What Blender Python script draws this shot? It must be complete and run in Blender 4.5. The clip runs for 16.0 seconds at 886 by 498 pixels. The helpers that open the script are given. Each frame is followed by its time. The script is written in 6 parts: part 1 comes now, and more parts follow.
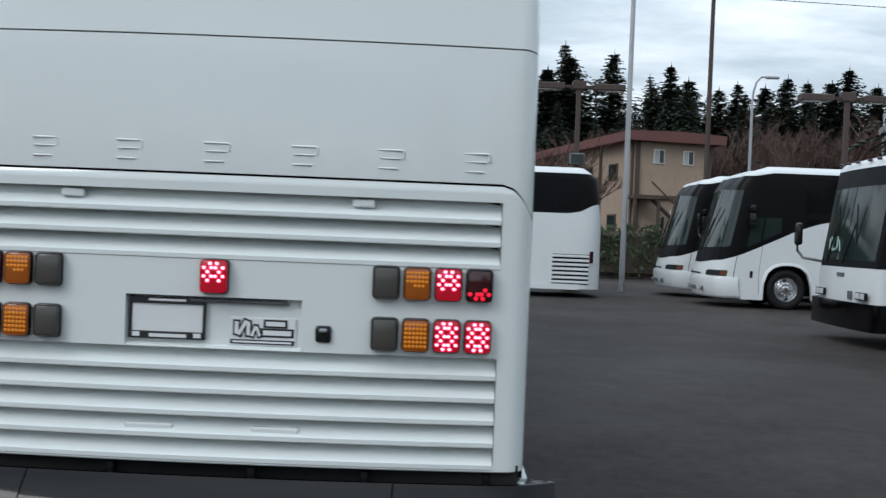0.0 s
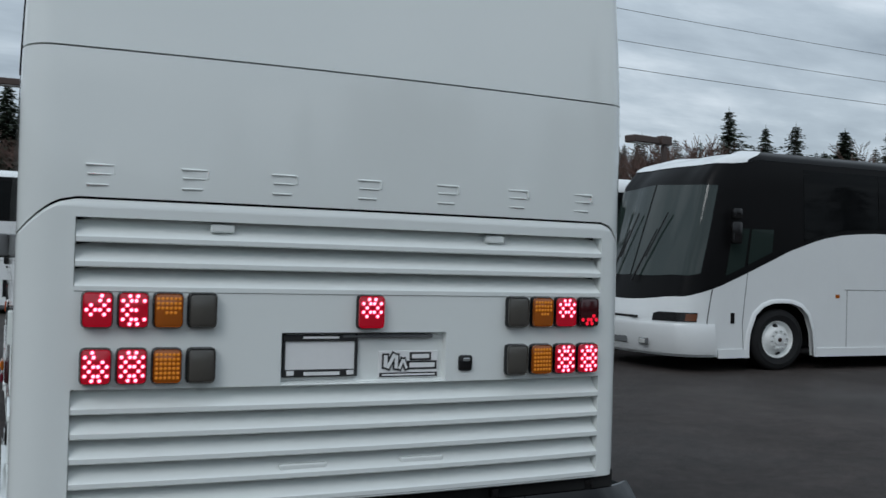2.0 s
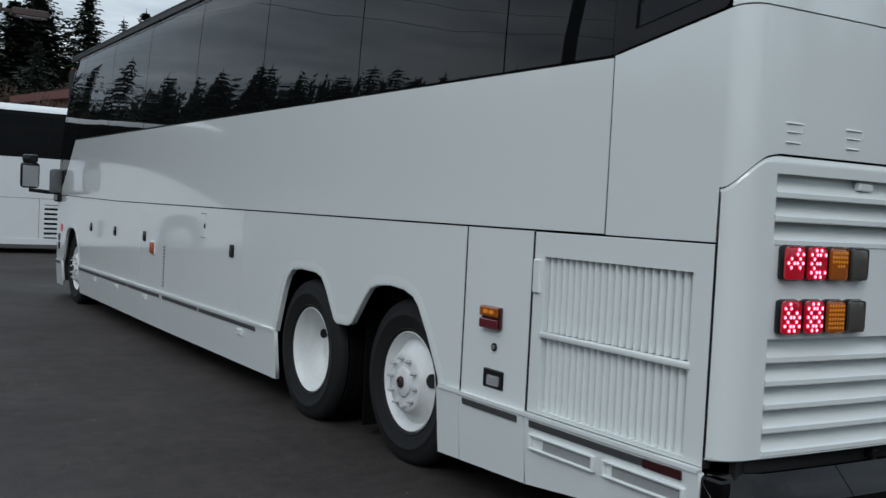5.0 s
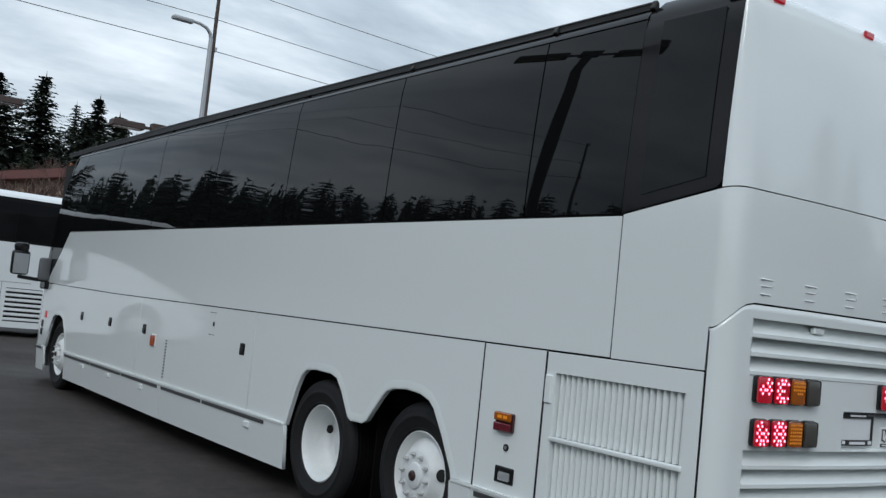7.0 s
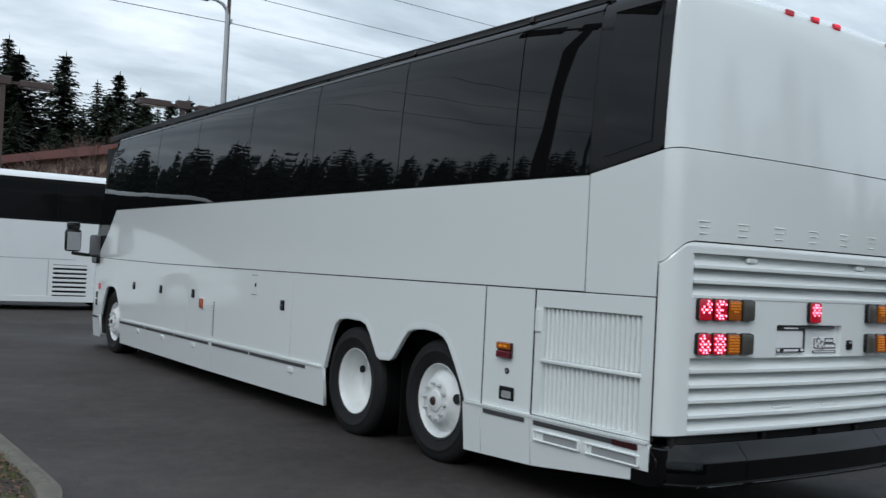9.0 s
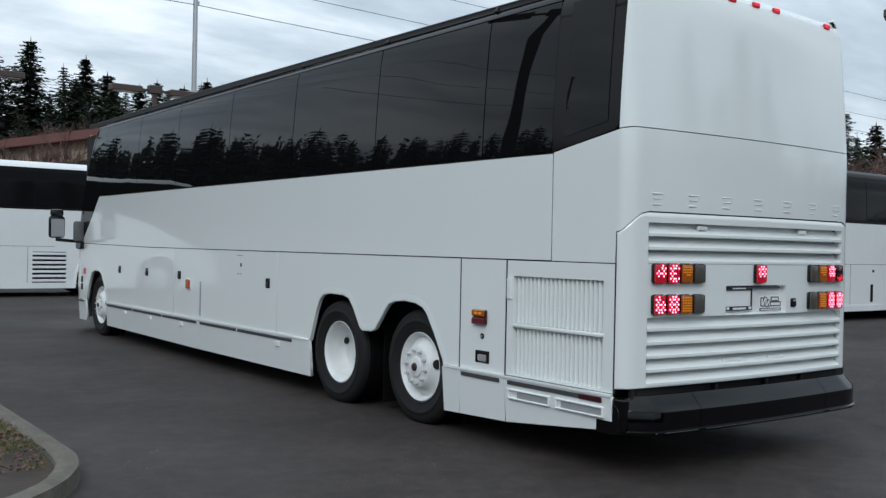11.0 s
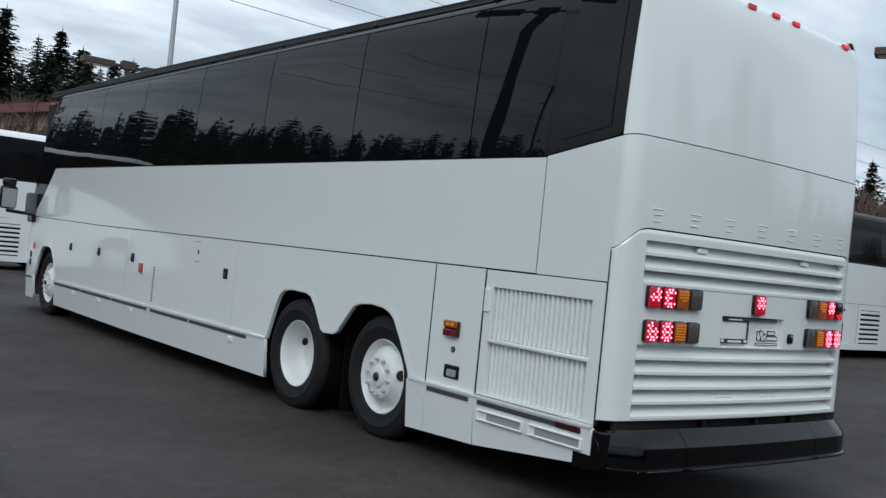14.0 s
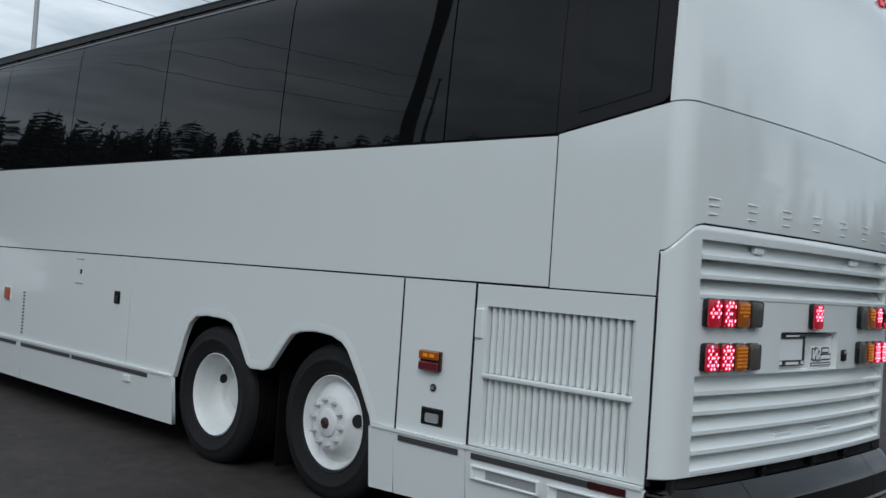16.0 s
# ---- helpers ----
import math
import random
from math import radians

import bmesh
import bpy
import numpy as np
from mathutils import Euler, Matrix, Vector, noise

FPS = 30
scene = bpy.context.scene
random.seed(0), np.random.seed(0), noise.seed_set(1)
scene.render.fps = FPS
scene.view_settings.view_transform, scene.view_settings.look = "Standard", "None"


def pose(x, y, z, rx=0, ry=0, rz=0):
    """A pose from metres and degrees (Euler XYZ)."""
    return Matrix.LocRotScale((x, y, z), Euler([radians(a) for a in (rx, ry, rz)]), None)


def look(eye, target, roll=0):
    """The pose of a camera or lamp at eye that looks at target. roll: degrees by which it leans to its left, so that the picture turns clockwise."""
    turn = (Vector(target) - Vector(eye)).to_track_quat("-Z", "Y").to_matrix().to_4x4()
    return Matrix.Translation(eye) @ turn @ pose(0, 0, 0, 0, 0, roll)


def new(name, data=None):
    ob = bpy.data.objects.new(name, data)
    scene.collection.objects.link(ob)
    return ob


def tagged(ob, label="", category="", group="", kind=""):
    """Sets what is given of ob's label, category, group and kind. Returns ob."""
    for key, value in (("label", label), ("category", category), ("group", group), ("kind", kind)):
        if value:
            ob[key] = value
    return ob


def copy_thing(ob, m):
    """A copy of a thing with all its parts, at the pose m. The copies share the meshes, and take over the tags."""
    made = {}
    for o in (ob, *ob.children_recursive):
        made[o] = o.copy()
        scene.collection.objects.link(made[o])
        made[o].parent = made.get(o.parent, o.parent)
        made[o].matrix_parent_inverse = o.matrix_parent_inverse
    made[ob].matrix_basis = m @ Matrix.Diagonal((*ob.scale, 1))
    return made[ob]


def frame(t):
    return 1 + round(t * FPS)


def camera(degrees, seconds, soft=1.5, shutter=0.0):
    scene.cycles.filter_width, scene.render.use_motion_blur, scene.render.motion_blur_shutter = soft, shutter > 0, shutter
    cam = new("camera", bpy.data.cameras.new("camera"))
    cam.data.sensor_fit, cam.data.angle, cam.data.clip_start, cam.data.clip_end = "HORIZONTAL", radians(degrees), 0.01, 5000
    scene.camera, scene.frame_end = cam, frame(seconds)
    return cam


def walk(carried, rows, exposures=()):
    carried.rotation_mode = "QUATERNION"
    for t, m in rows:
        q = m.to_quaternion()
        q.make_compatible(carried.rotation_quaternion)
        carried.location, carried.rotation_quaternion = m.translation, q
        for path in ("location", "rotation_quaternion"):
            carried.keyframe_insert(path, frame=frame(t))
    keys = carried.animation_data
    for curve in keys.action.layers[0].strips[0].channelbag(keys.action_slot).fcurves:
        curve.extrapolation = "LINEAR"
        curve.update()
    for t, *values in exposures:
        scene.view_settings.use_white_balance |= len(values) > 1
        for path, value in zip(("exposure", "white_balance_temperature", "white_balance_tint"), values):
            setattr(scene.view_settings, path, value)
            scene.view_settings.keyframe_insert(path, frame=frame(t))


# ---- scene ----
cam = camera(49.3, 16.0, soft=1.4, shutter=0.3)
PATH = [
    (0, (0.985, -3.947, 1.572), (0.969, -1.947, 1.543), 2.3),
    (0.5, (0.403, -4.009, 1.581), (0.523, -2.012, 1.575), 1.0),
    (1, (-0.091, -4.023, 1.575), (0.309, -2.064, 1.606), -2.0),
    (1.5, (-0.815, -3.905, 1.605), (-0.153, -2.018, 1.642), 0.8),
    (2, (-1.325, -3.789, 1.58), (-0.501, -1.967, 1.608), 1.6),
    (2.5, (-1.802, -3.498, 1.537), (-0.881, -1.724, 1.46), 2.1),
    (3, (-2.341, -3.223, 1.511), (-1.283, -1.53, 1.383), 3.2),
    (3.5, (-2.77, -3.011, 1.491), (-1.54, -1.447, 1.289), 0.6),
    (4, (-3.277, -2.693, 1.504), (-2.104, -1.079, 1.37), 0.8),
    (4.5, (-3.753, -2.512, 1.502), (-2.672, -0.83, 1.432), 4.1),
    (4.7, (-3.932, -2.426, 1.498), (-2.858, -0.742, 1.413), 3.2),
    (6.8, (-4.973, -2.77, 1.574), (-3.796, -1.158, 1.695), 3.6),
    (7, (-5.092, -2.888, 1.562), (-3.916, -1.276, 1.702), 5.9),
    (7.5, (-5.189, -3.154, 1.587), (-4.002, -1.552, 1.745), 3.3),
    (8, (-5.336, -3.446, 1.563), (-4.195, -1.805, 1.647), 4.1),
    (8.5, (-5.636, -3.731, 1.563), (-4.53, -2.066, 1.607), 3.3),
    (9, (-5.666, -3.928, 1.532), (-4.525, -2.286, 1.576), 2.8),
    (9.2, (-5.626, -4.026, 1.478), (-4.454, -2.406, 1.524), 2.9),
    (11.3, (-6.022, -4.39, 1.542), (-4.837, -2.779, 1.537), 1.1),
    (11.5, (-6.014, -4.405, 1.556), (-4.828, -2.794, 1.556), 1.1),
    (12, (-5.992, -4.394, 1.548), (-4.791, -2.796, 1.57), 2.2),
    (12.5, (-5.967, -4.39, 1.549), (-4.765, -2.791, 1.574), 2.1),
    (13, (-5.914, -4.329, 1.524), (-4.689, -2.747, 1.537), 4.7),
    (13.5, (-5.703, -4.108, 1.532), (-4.459, -2.543, 1.565), 5.4),
    (14, (-5.687, -3.835, 1.499), (-4.446, -2.267, 1.511), 5.7),
    (14.5, (-5.568, -3.482, 1.527), (-4.247, -1.981, 1.559), 2.9),
    (15, (-5.353, -3.096, 1.565), (-3.979, -1.644, 1.629), 3.4),
    (15.5, (-5.276, -2.677, 1.524), (-3.86, -1.266, 1.595), 5.9),
    (16, (-5.119, -2.297, 1.483), (-3.696, -0.892, 1.529), 3.8),
]
walk(cam, [(t, look(eye, target, roll)) for t, eye, target, roll in PATH],
     exposures=((0, 0.27), (0.5, 0.07), (1.0, -0.10), (1.5, -0.18), (2.5, -0.12), (3.5, -0.10), (4.0, -0.04), (4.5, -0.08), (7.0, 0.07), (9.0, 0.17), (12.0, 0.25), (14.0, 0.19), (16.0, -0.01)))

# ---- light: an overcast sky and a weak, wide sun ----
SUN_AZ, SUN_EL = radians(229), radians(38)      # azimuth clockwise from +y
world = bpy.data.worlds.new("overcast_sky")
scene.world = world
world.use_nodes = True
wn, wl = world.node_tree.nodes, world.node_tree.links
wn.clear()


def wnode(kind, **values):
    n = wn.new(kind)
    for key, value in values.items():
        n.inputs[key].default_value = value
    return n


def wmath(op, a, b=None):
    n = wn.new("ShaderNodeMath")
    n.operation = op
    for i, v in enumerate((a, b)):
        if v is None:
            continue
        if isinstance(v, (int, float)):
            n.inputs[i].default_value = v
        else:
            wl.new(v, n.inputs[i])
    return n.outputs[0]


sky = wn.new("ShaderNodeTexSky")
sky.sky_type, sky.sun_disc, sky.sun_elevation, sky.sun_rotation = "NISHITA", False, SUN_EL, SUN_AZ
coords = wn.new("ShaderNodeTexCoord")
split = wn.new("ShaderNodeSeparateXYZ")
wl.new(coords.outputs["Generated"], split.inputs[0])
up = wmath("MAXIMUM", split.outputs["Z"], 0.0)
deck = wmath("ADD", up, 0.16)
flat = wn.new("ShaderNodeCombineXYZ")
wl.new(wmath("DIVIDE", split.outputs["X"], deck), flat.inputs[0])
wl.new(wmath("DIVIDE", split.outputs["Y"], deck), flat.inputs[1])
big = wnode("ShaderNodeTexNoise", Scale=0.75, Detail=7.0, Roughness=0.55, Distortion=0.3)
small = wnode("ShaderNodeTexNoise", Scale=2.6, Detail=6.0, Roughness=0.6)
stretch = wn.new("ShaderNodeMapping")
stretch.inputs["Scale"].default_value = (0.8, 1.5, 1.0)
stretch.inputs["Rotation"].default_value = (0, 0, radians(35))
wl.new(flat.outputs[0], stretch.inputs[0])
wl.new(stretch.outputs[0], big.inputs["Vector"])
wl.new(stretch.outputs[0], small.inputs["Vector"])
blend = wmath("ADD", wmath("MULTIPLY", big.outputs["Fac"], 0.72), wmath("MULTIPLY", small.outputs["Fac"], 0.28))
ramp = wn.new("ShaderNodeValToRGB")
ramp.color_ramp.elements[0].position, ramp.color_ramp.elements[0].color = 0.36, (0.337, 0.41, 0.487, 1)
ramp.color_ramp.elements[1].position, ramp.color_ramp.elements[1].color = 0.64, (0.885, 0.985, 1.075, 1)
mid = ramp.color_ramp.elements.new(0.5)
mid.color = (0.538, 0.635, 0.723, 1)
wl.new(blend, ramp.inputs[0])
# the zenith of an overcast sky is brighter than its horizon
lift = wmath("ADD", wmath("MULTIPLY", up, 0.62), 0.86)
cloud = wn.new("ShaderNodeVectorMath")
cloud.operation = "SCALE"
wl.new(ramp.outputs[0], cloud.inputs[0])
wl.new(lift, cloud.inputs["Scale"])
clouds = wnode("ShaderNodeBackground", Strength=1.0)
wl.new(cloud.outputs[0], clouds.inputs["Color"])
blue = wnode("ShaderNodeBackground", Strength=0.1)
wl.new(sky.outputs[0], blue.inputs["Color"])
mixed = wn.new("ShaderNodeMixShader")
mixed.inputs[0].default_value = 0.93
out = wn.new("ShaderNodeOutputWorld")
wl.new(blue.outputs[0], mixed.inputs[1])
wl.new(clouds.outputs[0], mixed.inputs[2])
wl.new(mixed.outputs[0], out.inputs[0])

sun = new("sun", bpy.data.lights.new("sun", "SUN"))
sun.data.energy, sun.data.angle, sun.data.color = 0.8, radians(25), (0.97, 0.98, 1.0)
sun.matrix_world = look((0, 0, 60), (-math.sin(SUN_AZ) * 60, -math.cos(SUN_AZ) * 60, 60 - 60 * math.tan(SUN_EL)))


# ---- materials ----
def material(name, colour, rough=0.5, metal=0.0, var=0.08, scale=2.0, fine=40.0, bump=0.03, bump_scale=80.0, coat=0.0,
             dirt=0.0, dirt_colour=(0.09, 0.085, 0.075), by_object=0.0, gleam=0.5, emit=None, strength=0.0, wave=0.0):
    """Colour with broad stains and fine grain, varied gloss, fine relief, and dirt in streaks."""
    m = bpy.data.materials.new(name)
    m.use_nodes = True
    nodes, links = m.node_tree.nodes, m.node_tree.links
    b = nodes["Principled BSDF"]
    b.inputs["Metallic"].default_value = metal
    b.inputs["Specular IOR Level"].default_value = gleam
    b.inputs["Coat Weight"].default_value = coat
    b.inputs["Coat Roughness"].default_value = 0.04
    c = nodes.new("ShaderNodeTexCoord")

    def noise_at(s, detail=4.0, mapping=None):
        n = nodes.new("ShaderNodeTexNoise")
        n.inputs["Scale"].default_value, n.inputs["Detail"].default_value = s, detail
        if mapping:
            mp = nodes.new("ShaderNodeMapping")
            mp.inputs["Scale"].default_value = mapping
            links.new(c.outputs["Object"], mp.inputs[0])
            links.new(mp.outputs[0], n.inputs["Vector"])
        else:
            links.new(c.outputs["Object"], n.inputs["Vector"])
        return n.outputs["Fac"]

    def calc(op, a, v):
        n = nodes.new("ShaderNodeMath")
        n.operation = op
        for i, x in enumerate((a, v)):
            if isinstance(x, (int, float)):
                n.inputs[i].default_value = x
            else:
                links.new(x, n.inputs[i])
        return n.outputs[0]

    broad, grain = noise_at(scale), noise_at(fine, 3.0)
    value = calc("ADD", calc("MULTIPLY", calc("SUBTRACT", broad, 0.5), 2.2 * var),
                 calc("MULTIPLY", calc("SUBTRACT", grain, 0.5), 1.6 * var))
    if by_object:
        info = nodes.new("ShaderNodeObjectInfo")
        value = calc("ADD", value, calc("MULTIPLY", calc("SUBTRACT", info.outputs["Random"], 0.5), 2 * by_object))
    value = calc("ADD", value, 1.0)
    tone = nodes.new("ShaderNodeVectorMath")
    tone.operation = "SCALE"
    tone.inputs[0].default_value = colour
    links.new(value, tone.inputs["Scale"])
    final = tone.outputs[0]
    if dirt:
        streak = noise_at(1.0, 6.0, (9.0, 9.0, 1.3))
        amount = nodes.new("ShaderNodeMapRange")
        amount.inputs["From Min"].default_value, amount.inputs["From Max"].default_value = 0.52, 0.8
        amount.inputs["To Max"].default_value = dirt
        links.new(streak, amount.inputs["Value"])
        mx = nodes.new("ShaderNodeMix")
        mx.data_type = "RGBA"
        links.new(amount.outputs[0], mx.inputs["Factor"])
        links.new(final, mx.inputs["A"])
        mx.inputs["B"].default_value = (*dirt_colour, 1)
        final = mx.outputs["Result"]
    links.new(final, b.inputs["Base Color"])
    gloss = nodes.new("ShaderNodeMapRange")
    gloss.inputs["To Min"].default_value, gloss.inputs["To Max"].default_value = rough * 0.8, min(1.0, rough * 1.2)
    links.new(broad, gloss.inputs["Value"])
    links.new(gloss.outputs[0], b.inputs["Roughness"])
    if bump or wave:
        bp = nodes.new("ShaderNodeBump")
        bp.inputs["Strength"].default_value = bump if bump else 1.0
        bp.inputs["Distance"].default_value = 0.01
        if wave:
            bp.inputs["Strength"].default_value, bp.inputs["Distance"].default_value = 1.0, wave
            links.new(noise_at(bump_scale, 1.0), bp.inputs["Height"])
        else:
            links.new(noise_at(bump_scale, 3.0), bp.inputs["Height"])
        links.new(bp.outputs[0], b.inputs["Normal"])
        if coat:
            links.new(bp.outputs[0], b.inputs["Coat Normal"])
    if emit:
        b.inputs["Emission Color"].default_value = (*emit, 1)
        b.inputs["Emission Strength"].default_value = strength
    return m


WHITE = material("white_coach_paint", (0.798, 0.835, 0.820), 0.16, var=0.006, scale=0.8, coat=1.0, wave=0.0008, bump_scale=1.3)
WHITE_OLD = material("white_paint_dull", (0.76, 0.78, 0.78), 0.35, var=0.03, coat=0.5, dirt=0.015)
# grey that stands in for shade inside white vents
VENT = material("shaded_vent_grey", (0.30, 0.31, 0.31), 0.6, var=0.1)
WHITE_WHEEL = material("white_wheel_enamel", (0.74, 0.76, 0.75), 0.4, var=0.06, scale=9, dirt=0.3, dirt_colour=(0.3, 0.28, 0.26))
GLASS = material("tinted_window_glass", (0.004, 0.0045, 0.005), 0.015, var=0.1, wave=0.004, bump_scale=1.1, gleam=0.23)
GLASS_FLAT = material("tinted_far_glass", (0.006, 0.0065, 0.007), 0.04, var=0.1, wave=0.002, bump_scale=1.5, gleam=0.07)
SCREEN = material("windscreen_glass", (0.022, 0.033, 0.030), 0.04, var=0.1, scale=0.4)
MASK = material("black_window_mask", (0.007, 0.007, 0.0075), 0.35, var=0.1, gleam=0.08)
RAIL = material("black_satin_rail", (0.022, 0.0205, 0.0205), 0.4, var=0.15, gleam=0.2)
GLOSS_FRAME = material("black_gloss_frame", (0.013, 0.012, 0.013), 0.09, var=0.15, gleam=0.17, wave=0.003, bump_scale=1.4)
FRAME = material("black_window_frame", (0.011, 0.0105, 0.011), 0.22, var=0.12, gleam=0.4)
BUMPER = material("black_gloss_bumper", (0.0016, 0.0015, 0.0018), 0.06, var=0.2, scale=5, gleam=0.30, bump=0.008)
RUBBER = material("tyre_rubber", (0.0085, 0.0085, 0.0092), 0.75, var=0.25, scale=7, gleam=0.35, bump=0.15, bump_scale=120)
# tyre rubber darkened to carry the shade inside the wheel openings
SHADED_RUBBER = material("shaded_rubber", (0.0042, 0.0042, 0.0045), 0.95, var=0.3, scale=9, gleam=0.12)
DARK = material("dark_underbody_and_shade", (0.008, 0.008, 0.008), 0.9, var=0.3)
SEAM = material("dark_panel_gap", (0.014, 0.0145, 0.015), 0.9, var=0.1, gleam=0.1)
RUB = material("dark_rub_rubber", (0.055, 0.054, 0.056), 0.6, var=0.2)
STRIP = material("grey_rub_strip", (0.12, 0.125, 0.13), 0.55, var=0.15)
HUB = material("reddish_hub_cap", (0.055, 0.028, 0.026), 0.45, 0.3, var=0.3, scale=20)
# white nuts, greyed to carry their shading in the colour
NUT = material("shade_greyed_nut", (0.5, 0.51, 0.5), 0.45, var=0.15, scale=30)
STEEL = material("grey_steel", (0.45, 0.46, 0.47), 0.35, 0.8, var=0.1)
CHROME = material("polished_wheel", (0.7, 0.71, 0.72), 0.22, 0.9, var=0.1, scale=8)
LENS_RED = material("red_lens", (0.13, 0.005, 0.012), 0.15, coat=0.6, var=0.1, emit=(1.0, 0.004, 0.035), strength=0.22)
LENS_MAROON = material("maroon_lens", (0.13, 0.010, 0.020), 0.15, coat=0.6, var=0.1)
LENS_DARK_RED = material("dark_red_lens", (0.045, 0.006, 0.008), 0.15, coat=0.6, var=0.1)
LENS_AMBER = material("amber_lens", (0.27, 0.072, 0.007), 0.18, coat=0.6, var=0.12, emit=(1.0, 0.25, 0.01), strength=0.04)
LENS_ORANGE = material("orange_lens", (0.42, 0.075, 0.02), 0.18, coat=0.6, var=0.15, scale=20)
# plain yellow glass for the heads of the island lamp
LENS_YELLOW = material("yellow_lamp_glass", (0.62, 0.55, 0.20), 0.2, coat=0.4, var=0.15, scale=9)
LENS_BROWN = material("dull_amber_lens", (0.15, 0.05, 0.022), 0.2, coat=0.5, var=0.15)
LENS_SMOKE = material("smoked_lens", (0.075, 0.069, 0.060), 0.3, coat=0.3, var=0.1)
LENS_CLEAR = material("clear_lamp_lens", (0.55, 0.56, 0.54), 0.12, coat=0.8, var=0.1, scale=12)
LED_RED = material("lit_red_led", (0.8, 0.02, 0.06), 0.3, var=0, bump=0, emit=(1.0, 0.05, 0.14), strength=1.8)
LED_CORE = material("lit_red_led_core", (0.8, 0.3, 0.4), 0.3, var=0, bump=0, emit=(1.0, 0.32, 0.45), strength=3.2)
LED_RED_DIM = material("dim_red_led", (0.5, 0.01, 0.02), 0.3, var=0, bump=0, emit=(1.0, 0.006, 0.04), strength=0.85)
LED_AMBER = material("lit_amber_led", (0.45, 0.15, 0.01), 0.3, var=0, bump=0, emit=(1.0, 0.34, 0.015), strength=0.26)
PLATE = material("white_sign_plastic", (0.80, 0.81, 0.81), 0.4, var=0.03)
INK = material("black_print", (0.015, 0.015, 0.016), 0.5, var=0.1)
BARK = material("tree_bark", (0.075, 0.055, 0.042), 0.9, var=0.3, scale=3, bump=0.4, bump_scale=20)
NEEDLES = material("fir_needles", (0.038, 0.052, 0.033), 0.75, var=0.5, scale=0.6, fine=6, bump=0, by_object=0.3)
TWIGS = material("bare_brown_twigs", (0.105, 0.064, 0.052), 0.85, var=0.35, scale=0.5, fine=5, bump=0, by_object=0.25)
HEDGE = material("hedge_leaves", (0.040, 0.068, 0.027), 0.7, var=0.5, scale=1.5, fine=9, bump=0)
WOOD_POLE = material("weathered_pole_wood", (0.075, 0.056, 0.048), 0.85, var=0.25, scale=1.5, bump=0.3, bump_scale=30)
BROWN = material("bronze_lamp_paint", (0.060, 0.037, 0.031), 0.5, var=0.15, dirt=0.15)
GALV = material("galvanised_steel", (0.42, 0.43, 0.44), 0.5, 0.4, var=0.12, scale=3)
CONCRETE = material("mossy_concrete", (0.125, 0.112, 0.092), 0.9, var=0.5, scale=7, bump=0.6, bump_scale=45, dirt=0.45,
                    dirt_colour=(0.09, 0.10, 0.05))
MOSS = material("moss", (0.055, 0.060, 0.022), 0.95, var=0.4, scale=4, bump=0.5, bump_scale=40)
SOIL = material("soil_and_leaves", (0.050, 0.036, 0.028), 0.95, var=0.5, scale=6, bump=0.6, bump_scale=25)
LEAF = material("dead_leaf", (0.12, 0.066, 0.048), 0.8, var=0.4, by_object=0.4)
GRASS = material("grass_blades", (0.085, 0.10, 0.022), 0.8, var=0.4)
STUCCO = material("tan_stucco", (0.40, 0.295, 0.22), 0.9, var=0.12, scale=0.7, bump=0.3, bump_scale=18, dirt=0.35,
                  dirt_colour=(0.15, 0.10, 0.075))
DECAL = material("pale_green_decal", (0.42, 0.62, 0.55), 0.5, var=0.1)
CURTAIN = material("pale_curtain_pane", (0.45, 0.44, 0.41), 0.3, var=0.1)
ROOFING = material("red_metal_roof", (0.155, 0.058, 0.050), 0.6, var=0.15, scale=1.0)
TIMBER = material("dark_stained_timber", (0.085, 0.058, 0.045), 0.8, var=0.2)
WIRE = material("power_cable", (0.05, 0.05, 0.052), 0.6, var=0.1, bump=0)


